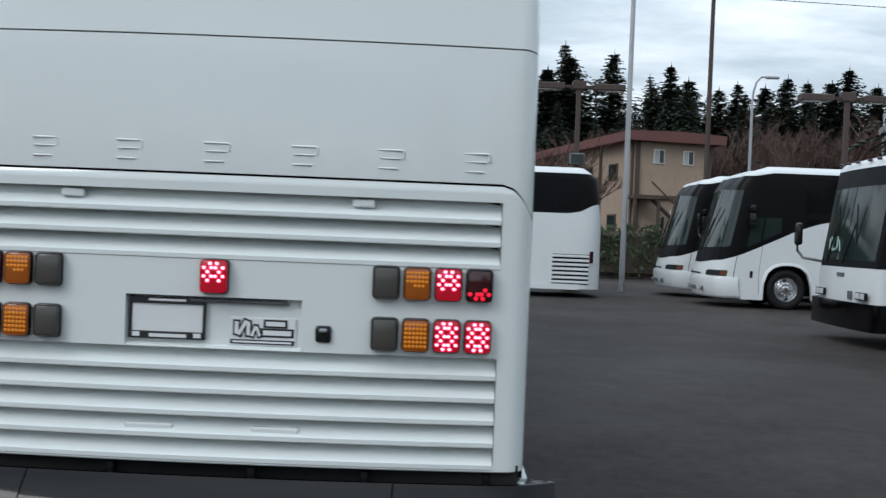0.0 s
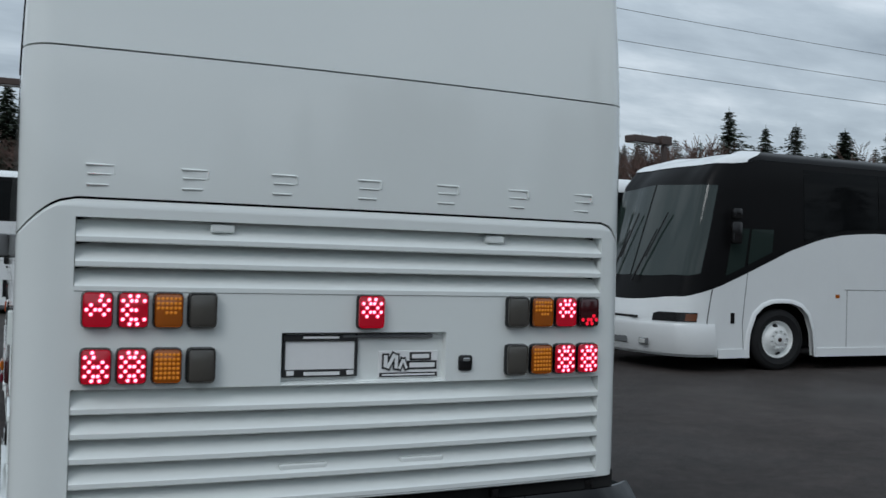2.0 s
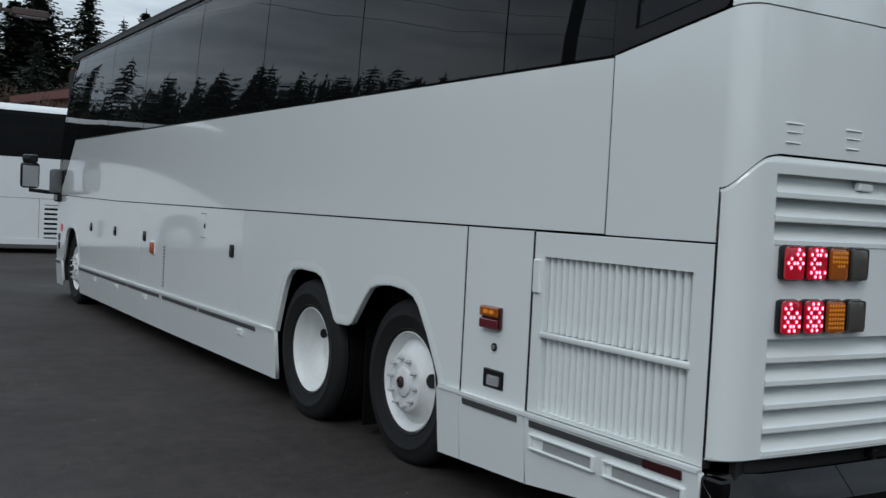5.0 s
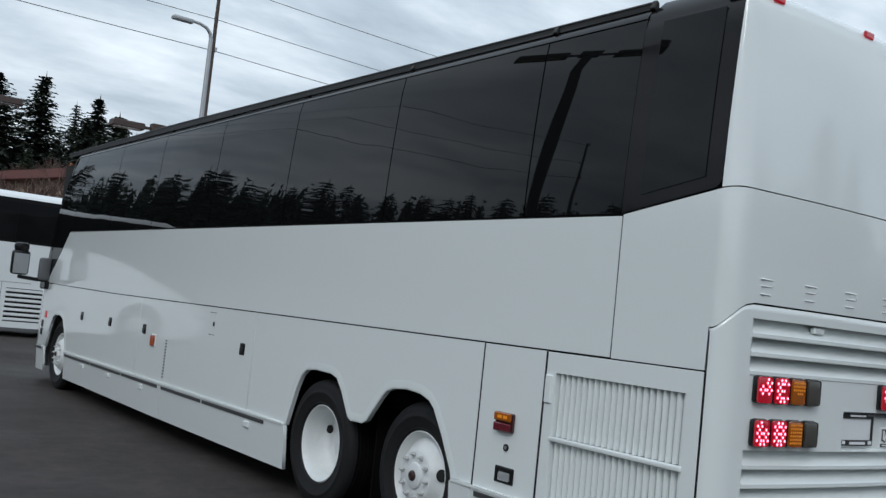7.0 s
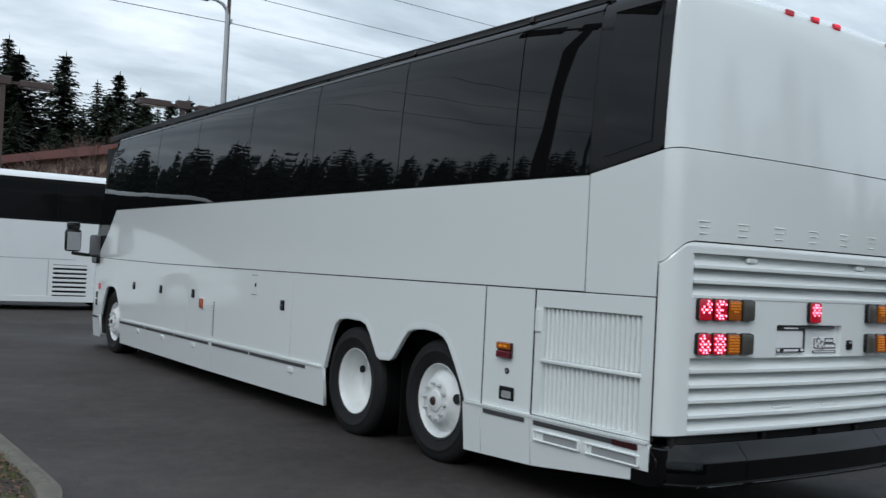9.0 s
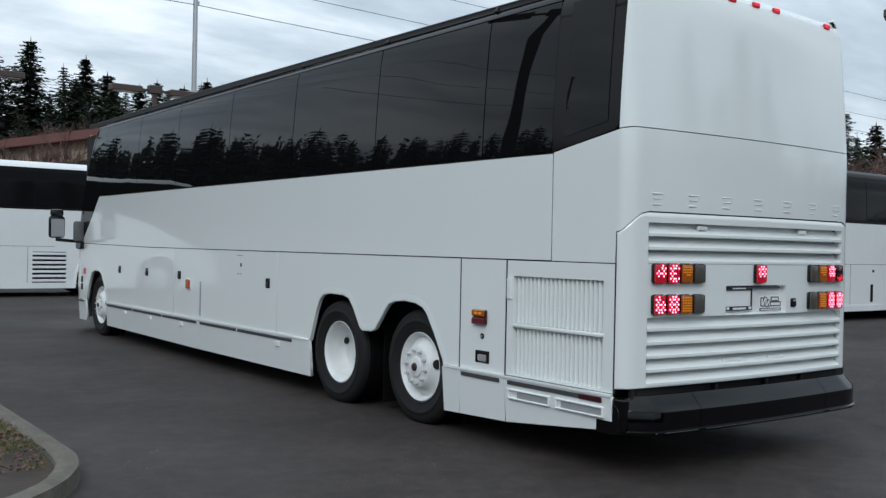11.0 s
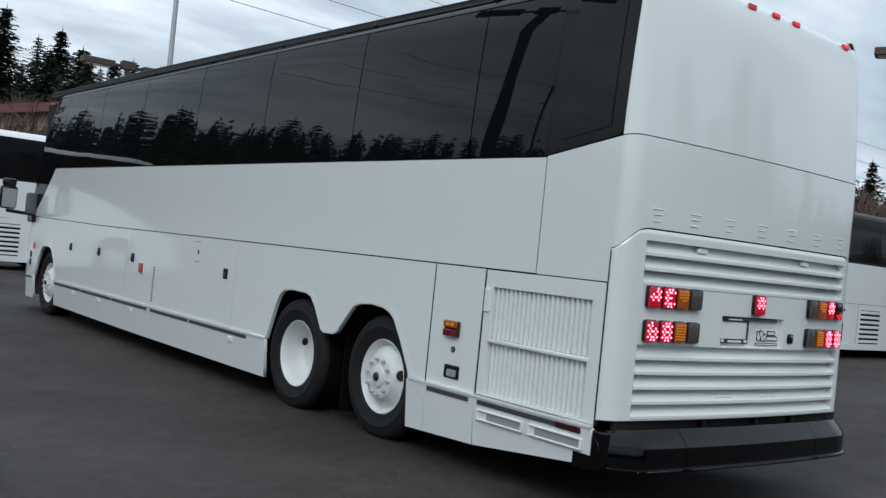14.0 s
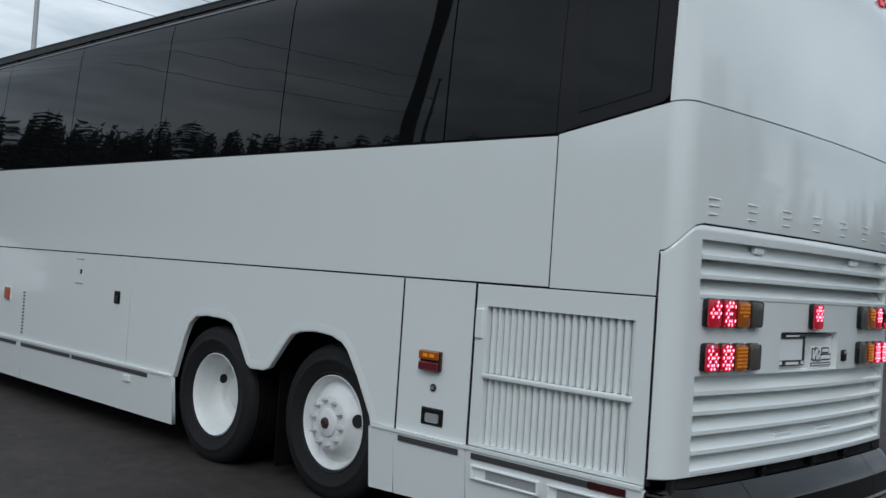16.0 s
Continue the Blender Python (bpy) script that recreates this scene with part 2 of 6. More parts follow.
def asphalt():
    """Damp asphalt: aggregate grain, worn patches, damp and dry areas, fine meandering cracks."""
    m = material("damp_asphalt", (0.0415, 0.0325, 0.0295), 0.5, var=0.28, scale=0.5, fine=70, bump=1.0, bump_scale=110, gleam=0.34)
    nodes, links = m.node_tree.nodes, m.node_tree.links
    b = nodes["Principled BSDF"]
    c = nodes.new("ShaderNodeTexCoord")
    old = b.inputs["Base Color"].links[0].from_socket

    def field(s, detail, rough=0.55):
        n = nodes.new("ShaderNodeTexNoise")
        n.inputs["Scale"].default_value, n.inputs["Detail"].default_value, n.inputs["Roughness"].default_value = s, detail, rough
        links.new(c.outputs["Object"], n.inputs["Vector"])
        return n

    def span(sock, lo, hi, a, z):
        n = nodes.new("ShaderNodeMapRange")
        for key, v in (("From Min", lo), ("From Max", hi), ("To Min", a), ("To Max", z)):
            n.inputs[key].default_value = v
        links.new(sock, n.inputs["Value"])
        return n.outputs[0]

    def times(a, z):
        n = nodes.new("ShaderNodeMath")
        n.operation = "MULTIPLY"
        links.new(a, n.inputs[0])
        links.new(z, n.inputs[1])
        return n.outputs[0]

    # pale stone chips in the binder
    chips = nodes.new("ShaderNodeTexVoronoi")
    chips.inputs["Scale"].default_value = 95.0
    links.new(c.outputs["Object"], chips.inputs["Vector"])
    bright = span(chips.outputs["Color"], 0.72, 1.0, 0.92, 1.7)
    # cracks along a warped cell pattern, only here and there
    warp = nodes.new("ShaderNodeVectorMath")
    warp.operation = "MULTIPLY_ADD"
    links.new(field(1.1, 5.0).outputs["Color"], warp.inputs[0])
    warp.inputs[1].default_value = (0.7, 0.7, 0.0)
    links.new(c.outputs["Object"], warp.inputs[2])
    cells = nodes.new("ShaderNodeTexVoronoi")
    cells.feature = "DISTANCE_TO_EDGE"
    cells.inputs["Scale"].default_value = 0.33
    links.new(warp.outputs[0], cells.inputs["Vector"])
    line = span(cells.outputs["Distance"], 0.0, 0.006, 0.78, 1.0)
    # worn grey areas and darker repairs
    worn = span(field(0.17, 6.0, 0.6).outputs["Fac"], 0.35, 0.68, 0.82, 1.22)
    mottle = span(field(7.0, 8.0, 0.75).outputs["Fac"], 0.3, 0.7, 0.55, 1.45)
    blotch = span(field(1.9, 7.0, 0.7).outputs["Fac"], 0.32, 0.68, 0.72, 1.28)
    total = times(times(times(times(bright, line), worn), mottle), blotch)
    tone = nodes.new("ShaderNodeVectorMath")
    tone.operation = "SCALE"
    links.new(old, tone.inputs[0])
    links.new(total, tone.inputs["Scale"])
    links.new(tone.outputs[0], b.inputs["Base Color"])
    links.new(span(field(0.13, 5.0).outputs["Fac"], 0.40, 0.64, 0.78, 0.50), b.inputs["Roughness"])
    return m


ASPHALT = asphalt()


# ---- mesh helpers ----
def finish(name, me, mat, parent=None, label="", smooth=35, loc=None):
    me.materials.append(mat)
    if smooth:
        me.shade_smooth()
        me.set_sharp_from_angle(angle=radians(smooth))
    ob = new(name, me)
    if parent:
        ob.parent = parent
    if loc:
        ob.location = loc
    return tagged(ob, label)


def part(name, bm, mat, parent=None, label="", smooth=35, loc=None):
    """Links a bmesh as one mesh object."""
    me = bpy.data.meshes.new(name)
    bm.normal_update()
    bm.to_mesh(me)
    bm.free()
    return finish(name, me, mat, parent, label, smooth, loc)


def raw(name, verts, faces, mat, parent=None, label="", smooth=35, loc=None):
    me = bpy.data.meshes.new(name)
    me.from_pydata([tuple(v) for v in verts], [], faces)
    me.update()
    return finish(name, me, mat, parent, label, smooth, loc)


def empty(name, m=None, parent=None):
    ob = new(name)
    if m:
        ob.matrix_world = m
    if parent:
        ob.parent = parent
    return ob


def add_box(bm, c, s, bevel=0.0, rot=None, segments=1):
    """A box with rounded edges, centre c and size s."""
    m = Matrix.Translation(c) @ (rot or Matrix()) @ Matrix.Diagonal((*s, 1))
    made = bmesh.ops.create_cube(bm, size=1, matrix=m)["verts"]
    if bevel:
        edges = list({e for v in made for e in v.link_edges})
        bmesh.ops.bevel(bm, geom=edges, offset=bevel, segments=segments, affect="EDGES", profile=0.5)


def box(name, c, s, mat, parent=None, label="", bevel=0.0, rot=None, segments=1):
    bm = bmesh.new()
    add_box(bm, c, s, bevel, rot, segments)
    return part(name, bm, mat, parent, label)


def add_tube(bm, points, radii, sides=8, caps=True):
    """A tapered tube along points."""
    rings = []
    for i, p in enumerate(points):
        p = Vector(p)
        a, b = Vector(points[max(i - 1, 0)]), Vector(points[min(i + 1, len(points) - 1)])
        d = (b - a).normalized()
        u = d.orthogonal().normalized() if abs(d.z) < 0.99 else Vector((1, 0, 0))
        if abs(d.z) < 0.99:
            u = d.cross(Vector((0, 0, 1))).normalized()
        w = d.cross(u)
        r = radii[i] if isinstance(radii, (list, tuple)) else radii
        rings.append([bm.verts.new(p + r * (math.cos(2 * math.pi * k / sides) * u + math.sin(2 * math.pi * k / sides) * w))
                      for k in range(sides)])
    for a, b in zip(rings, rings[1:]):
        for k in range(sides):
            bm.faces.new((a[k], a[(k + 1) % sides], b[(k + 1) % sides], b[k]))
    if caps:
        bm.faces.new(rings[0][::-1])
        bm.faces.new(rings[-1])


def tube(name, points, radii, mat, parent=None, label="", sides=8):
    bm = bmesh.new()
    add_tube(bm, points, radii, sides)
    return part(name, bm, mat, parent, label)


def add_prism(bm, pts, lift):
    """A closed prism: pts (3D, in one plane), moved along lift."""
    lift = Vector(lift)
    a = [bm.verts.new(p) for p in pts]
    b = [bm.verts.new(Vector(p) + lift) for p in pts]
    faces = [bm.faces.new(a), bm.faces.new(b[::-1])]
    n = len(a)
    faces += [bm.faces.new((a[(i + 1) % n], a[i], b[i], b[(i + 1) % n])) for i in range(n)]
    bmesh.ops.recalc_face_normals(bm, faces=faces)


def revolve(name, profile, mat, parent=None, label="", sides=44, smooth=40):
    """A body turned round the local x axis from (radius, x) pairs; a closed profile has its first pair again at the end."""
    verts, faces = [], []
    n = len(profile)
    for k in range(sides):
        a = 2 * math.pi * k / sides
        verts += [(x, r * math.cos(a), r * math.sin(a)) for r, x in profile]
    for k in range(sides):
        for i in range(n - 1):
            p, q = k * n + i, ((k + 1) % sides) * n + i
            faces.append((p, p + 1, q + 1, q))
    return raw(name, verts, faces, mat, parent, label, smooth)


def ramp_between(table, v):
    """Linear reading of a table of (v, value)."""
    if v <= table[0][0]:
        return table[0][1]
    for (a, fa), (b, fb) in zip(table, table[1:]):
        if v <= b:
            return fa + (fb - fa) * (v - a) / (b - a) if b > a else fb
    return table[-1][1]


def spread(a, b, step):
    n = max(1, int(math.ceil(abs(b - a) / step)))
    return [a + (b - a) * i / n for i in range(n + 1)]


def hard_rim(me):
    """Marks the open edges of a panel as sharp, so that its thickness shows a crisp edge."""
    used = {}
    for poly in me.polygons:
        for key in poly.edge_keys:
            used[key] = used.get(key, 0) + 1
    for e in me.edges:
        if used.get(tuple(sorted(e.vertices)), 0) < 2:
            e.use_edge_sharp = True


def skin(name, outline, low, high, rows, place, mat, parent=None, label="", thick=0.02, closed=False, core=None, smooth=35):
    """A panel over an outline of plan points, from low(p) to high(p); place(p, z) gives the point. It is thickened inwards."""
    verts, faces = [], []
    for p in outline:
        lo, hi = low(p), high(p)
        fr = rows if isinstance(rows, (list, tuple)) else [k / rows for k in range(rows + 1)]
        verts += [Vector(place(p, lo + (hi - lo) * f)) for f in fr]
    n = len(fr)
    count = len(outline)
    for i in range(count if closed else count - 1):
        j = (i + 1) % count
        for k in range(n - 1):
            faces.append((i * n + k, j * n + k, j * n + k + 1, i * n + k + 1))
    if core is None:
        core = Vector((0, 6, 1.5))
    f = faces[len(faces) // 2]
    total = 0
    for f in faces[::max(1, len(faces) // 40)]:
        a, b, c = (verts[i] for i in f[:3])
        out_way = a - core
        total += (b - a).cross(c - a).dot(Vector((out_way.x, 0.15 * out_way.y, 0.3 * out_way.z)))
    if total < 0:
        faces = [f[::-1] for f in faces]
    ob = raw(name, verts, faces, mat, parent, label, smooth)
    hard_rim(ob.data)
    if thick:
        mod = ob.modifiers.new("thickness", "SOLIDIFY")
        mod.thickness, mod.offset = thick, -1.0
    return ob


# ---- the white coach in the middle of the lot ----
XC, HALF = 0.047, 1.342                 # centre line and half width
CORNER = 0.085                          # where the flank turns into the tail
coach = tagged(empty("coach_bus", pose(XC, 0, 0)), "glossy white three-axle coach, tinted windows, tail lamps lit, on asphalt",
               "bus")


def half_at(z):
    if z < 0.55:                        # the skirt leans in a little
        return HALF - 0.085 * (0.55 - z)
    if z < 2.2:
        return HALF
    return HALF - 0.058 * (z - 2.2) ** 1.6 - 4.0 * max(0.0, z - 3.26) ** 2


def coach_point(p, z, proud=0.0):
    """A point of the coach's skin over plan point p: sides lean in towards the roof, tail and nose rake."""
    x, y = p
    if x > 1.15:                        # the far flank lies a little closer to the lamps
        x = 1.15 + (x - 1.15) * 0.65
    k = (half_at(z) + proud) / HALF
    if y < CORNER:
        w = min(1.0, (CORNER - y) / 0.09)
        y += w * ramp_between([(2.3, 0), (3.24, 0.05), (3.32, 0.065), (3.37, 0.10), (3.41, 0.17)], z) - proud * w
    if y > 11.0:
        w = min(1.0, (y - 11.0) / 1.6)
        y -= w * ramp_between([(1.4, 0), (2.2, 0.25), (3.3, 0.80), (3.4, 1.0)], z) - proud * w
    return (x * k, y, z)


def flank(sign):
    """Half width on either side."""
    return HALF if sign < 0 else 1.2748


def tail_outline(x0=-HALF, x1=HALF, step=0.06):
    """Plan of the tail: nearly flat, a little bowed, with rounded corners."""
    pts = []
    for i in range(9):
        a = radians(90 * i / 8)
        pts.append((-1.20 - 0.142 * math.cos(a), CORNER - 0.09 * math.sin(a)))
    pts += [(u, -0.055 + 0.05 * (u / 1.2) ** 2) for u in spread(-1.2, 1.2, step)[1:-1]]
    pts += [(-x, y) for x, y in pts[8::-1]]
    return [p for p in pts if x0 - 1e-6 <= p[0] <= x1 + 1e-6]


def tail_y(x):
    return -0.055 + 0.05 * (x / 1.2) ** 2


def side(y0, y1, step=0.25, extra=(), sign=-1):
    ys = sorted(set(spread(y0, y1, step)) | {e for e in extra if y0 < e < y1})
    return [(sign * HALF, y) for y in ys]


TAIL = tail_outline()
CAP_TOP = 1.778


def cap_top(p):
    x = abs(p[0])
    return CAP_TOP - (0.0 if x < 1.14 else 0.14 * ((x - 1.14) / 0.202) ** 2)


# dark core that blocks light inside and stands in for shade behind panel gaps
bm = bmesh.new()
add_box(bm, (0, 6.3, 2.2), (2.5, 12.0, 2.1))
add_box(bm, (0, 6.2, 0.85), (1.7, 12.0, 0.9))
add_box(bm, (0, 0.75, 0.9), (2.52, 1.0, 0.8))
add_box(bm, (0, 7.55, 0.85), (2.5, 6.2, 0.9))
part("underbody", bm, DARK, coach, "dark boxes that fill chassis and body and block light")
skin("panel_backing", side(CORNER, 1.9)[::-1] + TAIL + side(CORNER, 1.9, sign=1), lambda p: 0.66, lambda p: 3.2, 12,
     lambda p, z: coach_point(p, z, -0.052 if p[1] > 0.06 else -0.095), SEAM, coach, thick=0)

# tail: lower cap with two louvred bays
U_TOP, L_TOP, PITCH, SLOT_X = 1.712, 1.075, 0.0915, 1.142
BAYS = [(U_TOP, U_TOP - 2 * PITCH - 0.072), (L_TOP, L_TOP - 4 * PITCH - 0.072)]
CAP_LOW = 0.605
REC = (-0.366, 0.342, 1.285, 1.078)     # number plate recess: x0, x1, top, bottom


def build_cap():
    xs = [p for p in TAIL if abs(p[0]) > 1.15]
    inner = sorted(set([u for u in spread(-1.2, 1.2, 0.06)[1:-1] if abs(u) < 1.13] + [-SLOT_X, SLOT_X, -SLOT_X - .002, SLOT_X + .002]
                       + [REC[0], REC[0] - .004, REC[1], REC[1] + .004]))
    cols = [p for p in xs if p[0] < 0] + [(u, tail_y(u)) for u in inner] + [p for p in xs if p[0] > 0]
    zs = [CAP_LOW, CAP_LOW + 0.006, 0.62]
    for top, low in BAYS[::-1]:
        zs += [low, low + .002, top - .002, top]
    zs += [REC[2], REC[2] - .01, REC[3], REC[3] + .012, 1.2, 1.4, 1.745, 1.76]
    zs = sorted(set(zs))
    verts, faces = [], []
    for p in cols:
        for z in zs + [None]:
            zz = cap_top(p) if z is None else min(z, cap_top(p) - 0.012 + 0.0002 * z)
            x, y, h = coach_point(p, zz)
            inset = 0.0
            if z is not None and abs(p[0]) <= SLOT_X + 1e-6:
                for top, low in BAYS:
                    if low + .001 < z < top - .001:
                        inset = 0.075
            if z is not None and REC[0] - 1e-6 <= p[0] <= REC[1] + 1e-6 and REC[3] + .011 < z < REC[2] - .005:
                inset = 0.035
            if z is None:
                inset = 0.008
            if z == CAP_LOW:
                inset = 0.01
            verts.append((x, y + inset, h))
    n = len(zs) + 1
    for i in range(len(cols) - 1):
        for k in range(n - 1):
            faces.append((i * n + k, (i + 1) * n + k, (i + 1) * n + k + 1, i * n + k + 1))
    ob = raw("tail_cap", verts, faces, WHITE, coach, "white engine cover with louvred vents", 30)
    hard_rim(ob.data)
    mod = ob.modifiers.new("thickness", "SOLIDIFY")
    mod.thickness, mod.offset = 0.012, -1.0
    return ob


tail_cap = build_cap()


def louvre(zt, name="louver_slat"):
    """One slat, curved outwards to a lip, along the bow of the tail."""
    prof = [(0.062, 0.0), (0.050, -0.022), (0.026, -0.050), (0.0, -0.066), (-0.004, -0.0705), (-0.004, -0.088), (0.0, -0.0915),
            (0.03, -0.0915), (0.05, -0.045)]
    xs = spread(-SLOT_X + 0.001, SLOT_X - 0.001, 0.12)
    verts = [(x, tail_y(x) + d, zt + h) for x in xs for d, h in prof]
    n = len(prof)
    faces = [(i * n + k, (i + 1) * n + k, (i + 1) * n + (k + 1) % n, i * n + (k + 1) % n)
             for i in range(len(xs) - 1) for k in range(n)]
    faces += [tuple(range(n)), tuple(range((len(xs) - 1) * n, len(xs) * n))[::-1]]
    return raw(name, verts, [f[::-1] for f in faces], WHITE, tail_cap, smooth=40)


for top, count in ((U_TOP, 3), (L_TOP, 5)):
    for i in range(count):
        louvre(top - 0.001 - i * PITCH)
for x0, x1, z in ((-0.655, -0.562, 1.687), (0.532, 0.624, 1.687), (-0.362, -0.164, 0.745), (0.153, 0.350, 0.745)):
    xm = (x0 + x1) / 2
    box("latch_tab", (xm, tail_y(xm) + 0.026, z), (x1 - x0, 0.03, 0.032), WHITE, tail_cap, bevel=0.006)
# black sheets stand in for the shade behind the louvres
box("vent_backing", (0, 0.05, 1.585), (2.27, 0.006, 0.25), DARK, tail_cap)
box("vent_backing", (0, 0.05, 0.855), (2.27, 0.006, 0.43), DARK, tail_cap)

# tail: middle panel that wraps on to the sides, and the tall upper panel
MIDLINE = 2.335


def mid_low(p):
    return 1.437 if p[1] > 0.0975 else cap_top(p) + 0.009


def wrap_top(p):
    if p[1] > 0.085:
        return 2.322 - (p[1] - 0.085) * 0.182
    return 2.322 + (MIDLINE - 2.322) * min(1.0, (0.085 - p[1]) / 0.08)


WRAP = [p for p in side(0.099, 0.713, 0.1)[::-1]] + [(-HALF, 0.0955)] + TAIL + [(HALF, 0.0955)] + side(0.099, 0.713, 0.1, sign=1)
skin("tail_panel", WRAP, mid_low, wrap_top, 8, coach_point, WHITE, coach, "white tail panel that wraps on to the sides, with raised marks")
upper_rows = [0, .12, .25, .4, .55, .7, .8, .87, .92, .95, .975, 1.0]
skin("tail_top_panel", TAIL, lambda p: wrap_top(p) + 0.007, lambda p: 3.412, upper_rows, coach_point, WHITE, coach,
     "tall white upper tail panel")

# raised marks on the tail panel: plain rounded bars, two to a mark
for x in (-1.06, -0.72, -0.373, -0.018, 0.337, 0.685, 1.033):
    bm = bmesh.new()
    for dx, dz, w, h in ((-0.006, 0.038, 0.100, 0.009), (-0.006, 0.004, 0.086, 0.007), (-0.012, -0.036, 0.080, 0.009), (0.048, 0.022, 0.009, 0.036)):
        add_box(bm, (x + dx, tail_y(x) - 0.0002, 1.868 + dz), (w, 0.010, h), 0.0035)
    part("raised_mark", bm, WHITE, coach, "raised plain mark in body colour")

# number plate, dealer card and lock on the tail
xr = (REC[0] + REC[1]) / 2
bm = bmesh.new()
px, pz, pw, ph = -0.203, 1.192, 0.314, 0.172
for c, s in (((px, 0, pz + ph / 2 - 0.016), (pw, 0.012, 0.026)), ((px, 0, pz - ph / 2 + 0.014), (pw, 0.012, 0.03)),
             ((px - pw / 2 + 0.006, 0, pz), (0.012, 0.012, ph)), ((px + pw / 2 - 0.006, 0, pz), (0.012, 0.012, ph))):
    add_box(bm, (c[0], tail_y(c[0]) + 0.022, c[2]), s, 0.003)
plate_frame = part("plate_frame", bm, INK, coach, "black plastic number plate frame, empty, with unreadable light print")
box("plate_blank", (px, tail_y(px) + 0.028, pz), (pw - 0.02, 0.006, ph - 0.02), PLATE, plate_frame)
for x, z, w, h in ((px, pz + 0.072, 0.15, 0.009), (px + 0.005, pz - 0.073, 0.15, 0.014), (px - 0.125, pz - 0.07, 0.03, 0.018),
                   (px + 0.125, pz - 0.07, 0.03, 0.018)):
    box("print_bar", (x, tail_y(x) + 0.0145, z), (w, 0.003, h), PLATE, plate_frame)
card = box("dealer_card", (0.185, tail_y(0.18) + 0.03, 1.148), (0.272, 0.006, 0.116), PLATE, coach, "black and white dealer logo card", 0.003)
for x, z, w, h, turn in ((0.080, 1.163, 0.030, 0.064, 0), (0.104, 1.163, 0.028, 0.080, 28), (0.128, 1.160, 0.028, 0.070, 0), (0.150, 1.150, 0.024, 0.058, 22), (0.168, 1.150, 0.022, 0.056, -20),
                         (0.238, 1.182, 0.098, 0.034, 0), (0.246, 1.145, 0.135, 0.036, 0), (0.185, 1.106, 0.262, 0.018, 0)):
    box("logo_shape", (x, tail_y(x) + 0.0258, z), (w, 0.003, h), INK, card, rot=Matrix.Rotation(radians(turn), 4, "Y"))
for x, z, w, h, turn in ((0.080, 1.163, 0.016, 0.05, 0), (0.104, 1.163, 0.014, 0.066, 28), (0.128, 1.160, 0.014, 0.056, 0), (0.150, 1.150, 0.011, 0.044, 22), (0.168, 1.150, 0.010, 0.042, -20),
                         (0.238, 1.182, 0.078, 0.018, 0), (0.246, 1.145, 0.115, 0.020, 0), (0.185, 1.106, 0.24, 0.007, 0)):
    box("logo_shape", (x, tail_y(x) + 0.0240, z), (w, 0.003, h), PLATE, card, rot=Matrix.Rotation(radians(turn), 4, "Y"))
bm = bmesh.new()
add_box(bm, (xr + 0.1, tail_y(0) + 0.026, 1.268), (0.4, 0.02, 0.014), 0.003)
part("plate_lamp", bm, STRIP, coach, "slim plate lamp")
lock = box("door_lock", (0.437, tail_y(0.44) - 0.004, 1.152), (0.066, 0.022, 0.068), FRAME, coach, "small black cover latch", 0.012, segments=2)
box("latch_tongue", (0.437, tail_y(0.44) - 0.018, 1.168), (0.03, 0.012, 0.014), STEEL, lock, bevel=0.003)


# tail lamps: square housings with clusters of diodes
def tail_lamp(x, z, lens, diodes, lit, w=0.113, h=0.138):
    y = tail_y(x)
    yaw = Matrix.Rotation(math.atan(2 * 0.05 * x / 1.44), 4, "Z")
    lamp = box("tail_lamp", (x, y - 0.012, z), (w, 0.04, h), FRAME, coach, "", 0.018, yaw, 2)
    box("lens", (x, y - 0.030, z), (w - 0.012, 0.014, h - 0.012), lens, lamp, "", 0.014, yaw, 2)
    if not diodes:
        return
    if diodes == "round":
        spots = [(dx, 0.0172 * row) for dx, row in FLOWER if lit(dx, row)]
        size, sides = 0.0086, 12
    else:
        spots = [((c - 2.5) * 0.0155, (r - 2.5) * 0.0175) for r in range(6) for c in range(6) if lit(c, r)]
        size, sides = 0.0066, 6

    def dots(name, radius, depth, mat):
        bm = bmesh.new()
        for dx, dz in spots:
            c = Vector((x + dx, y - depth + dx * 0.083 * x, z + dz))
            ring = [bm.verts.new(c + Vector((radius * math.cos(a), 0.0, radius * math.sin(a)))) for a in (2 * math.pi * k / sides for k in range(sides))]
            tip = bm.verts.new(c + Vector((0, -0.003, 0)))
            for k in range(sides):
                bm.faces.new((ring[k], ring[(k + 1) % sides], tip))
        part(name, bm, mat, lamp)["kind"] = "stuff"

    if diodes == "round":
        dots("led_board", size, 0.0385, LED_RED_DIM if lens is LENS_DARK_RED else LED_RED)
        if lens is not LENS_DARK_RED:
            dots("led_core", 0.0060, 0.0400, LED_CORE)
    else:
        dots("led_board", size, 0.0385, LED_AMBER)


# the diodes of a red lamp form a flower: (offset, row) pairs, row 3 at the top
FLOWER = [(s * dx, row) for dx, row in ((0.0137, 3), (0.038, 2), (0.008, 2), (0.023, 1), (0.038, 0), (0.008, 0), (0.023, -1), (0.038, -2), (0.008, -2), (0.0137, -3)) for s in (-1, 1)]


def all_lit(a, b):
    return True


def upper_grid(c, r):
    return r > 1 and not (r == 2 and c in (0, 1, 5))


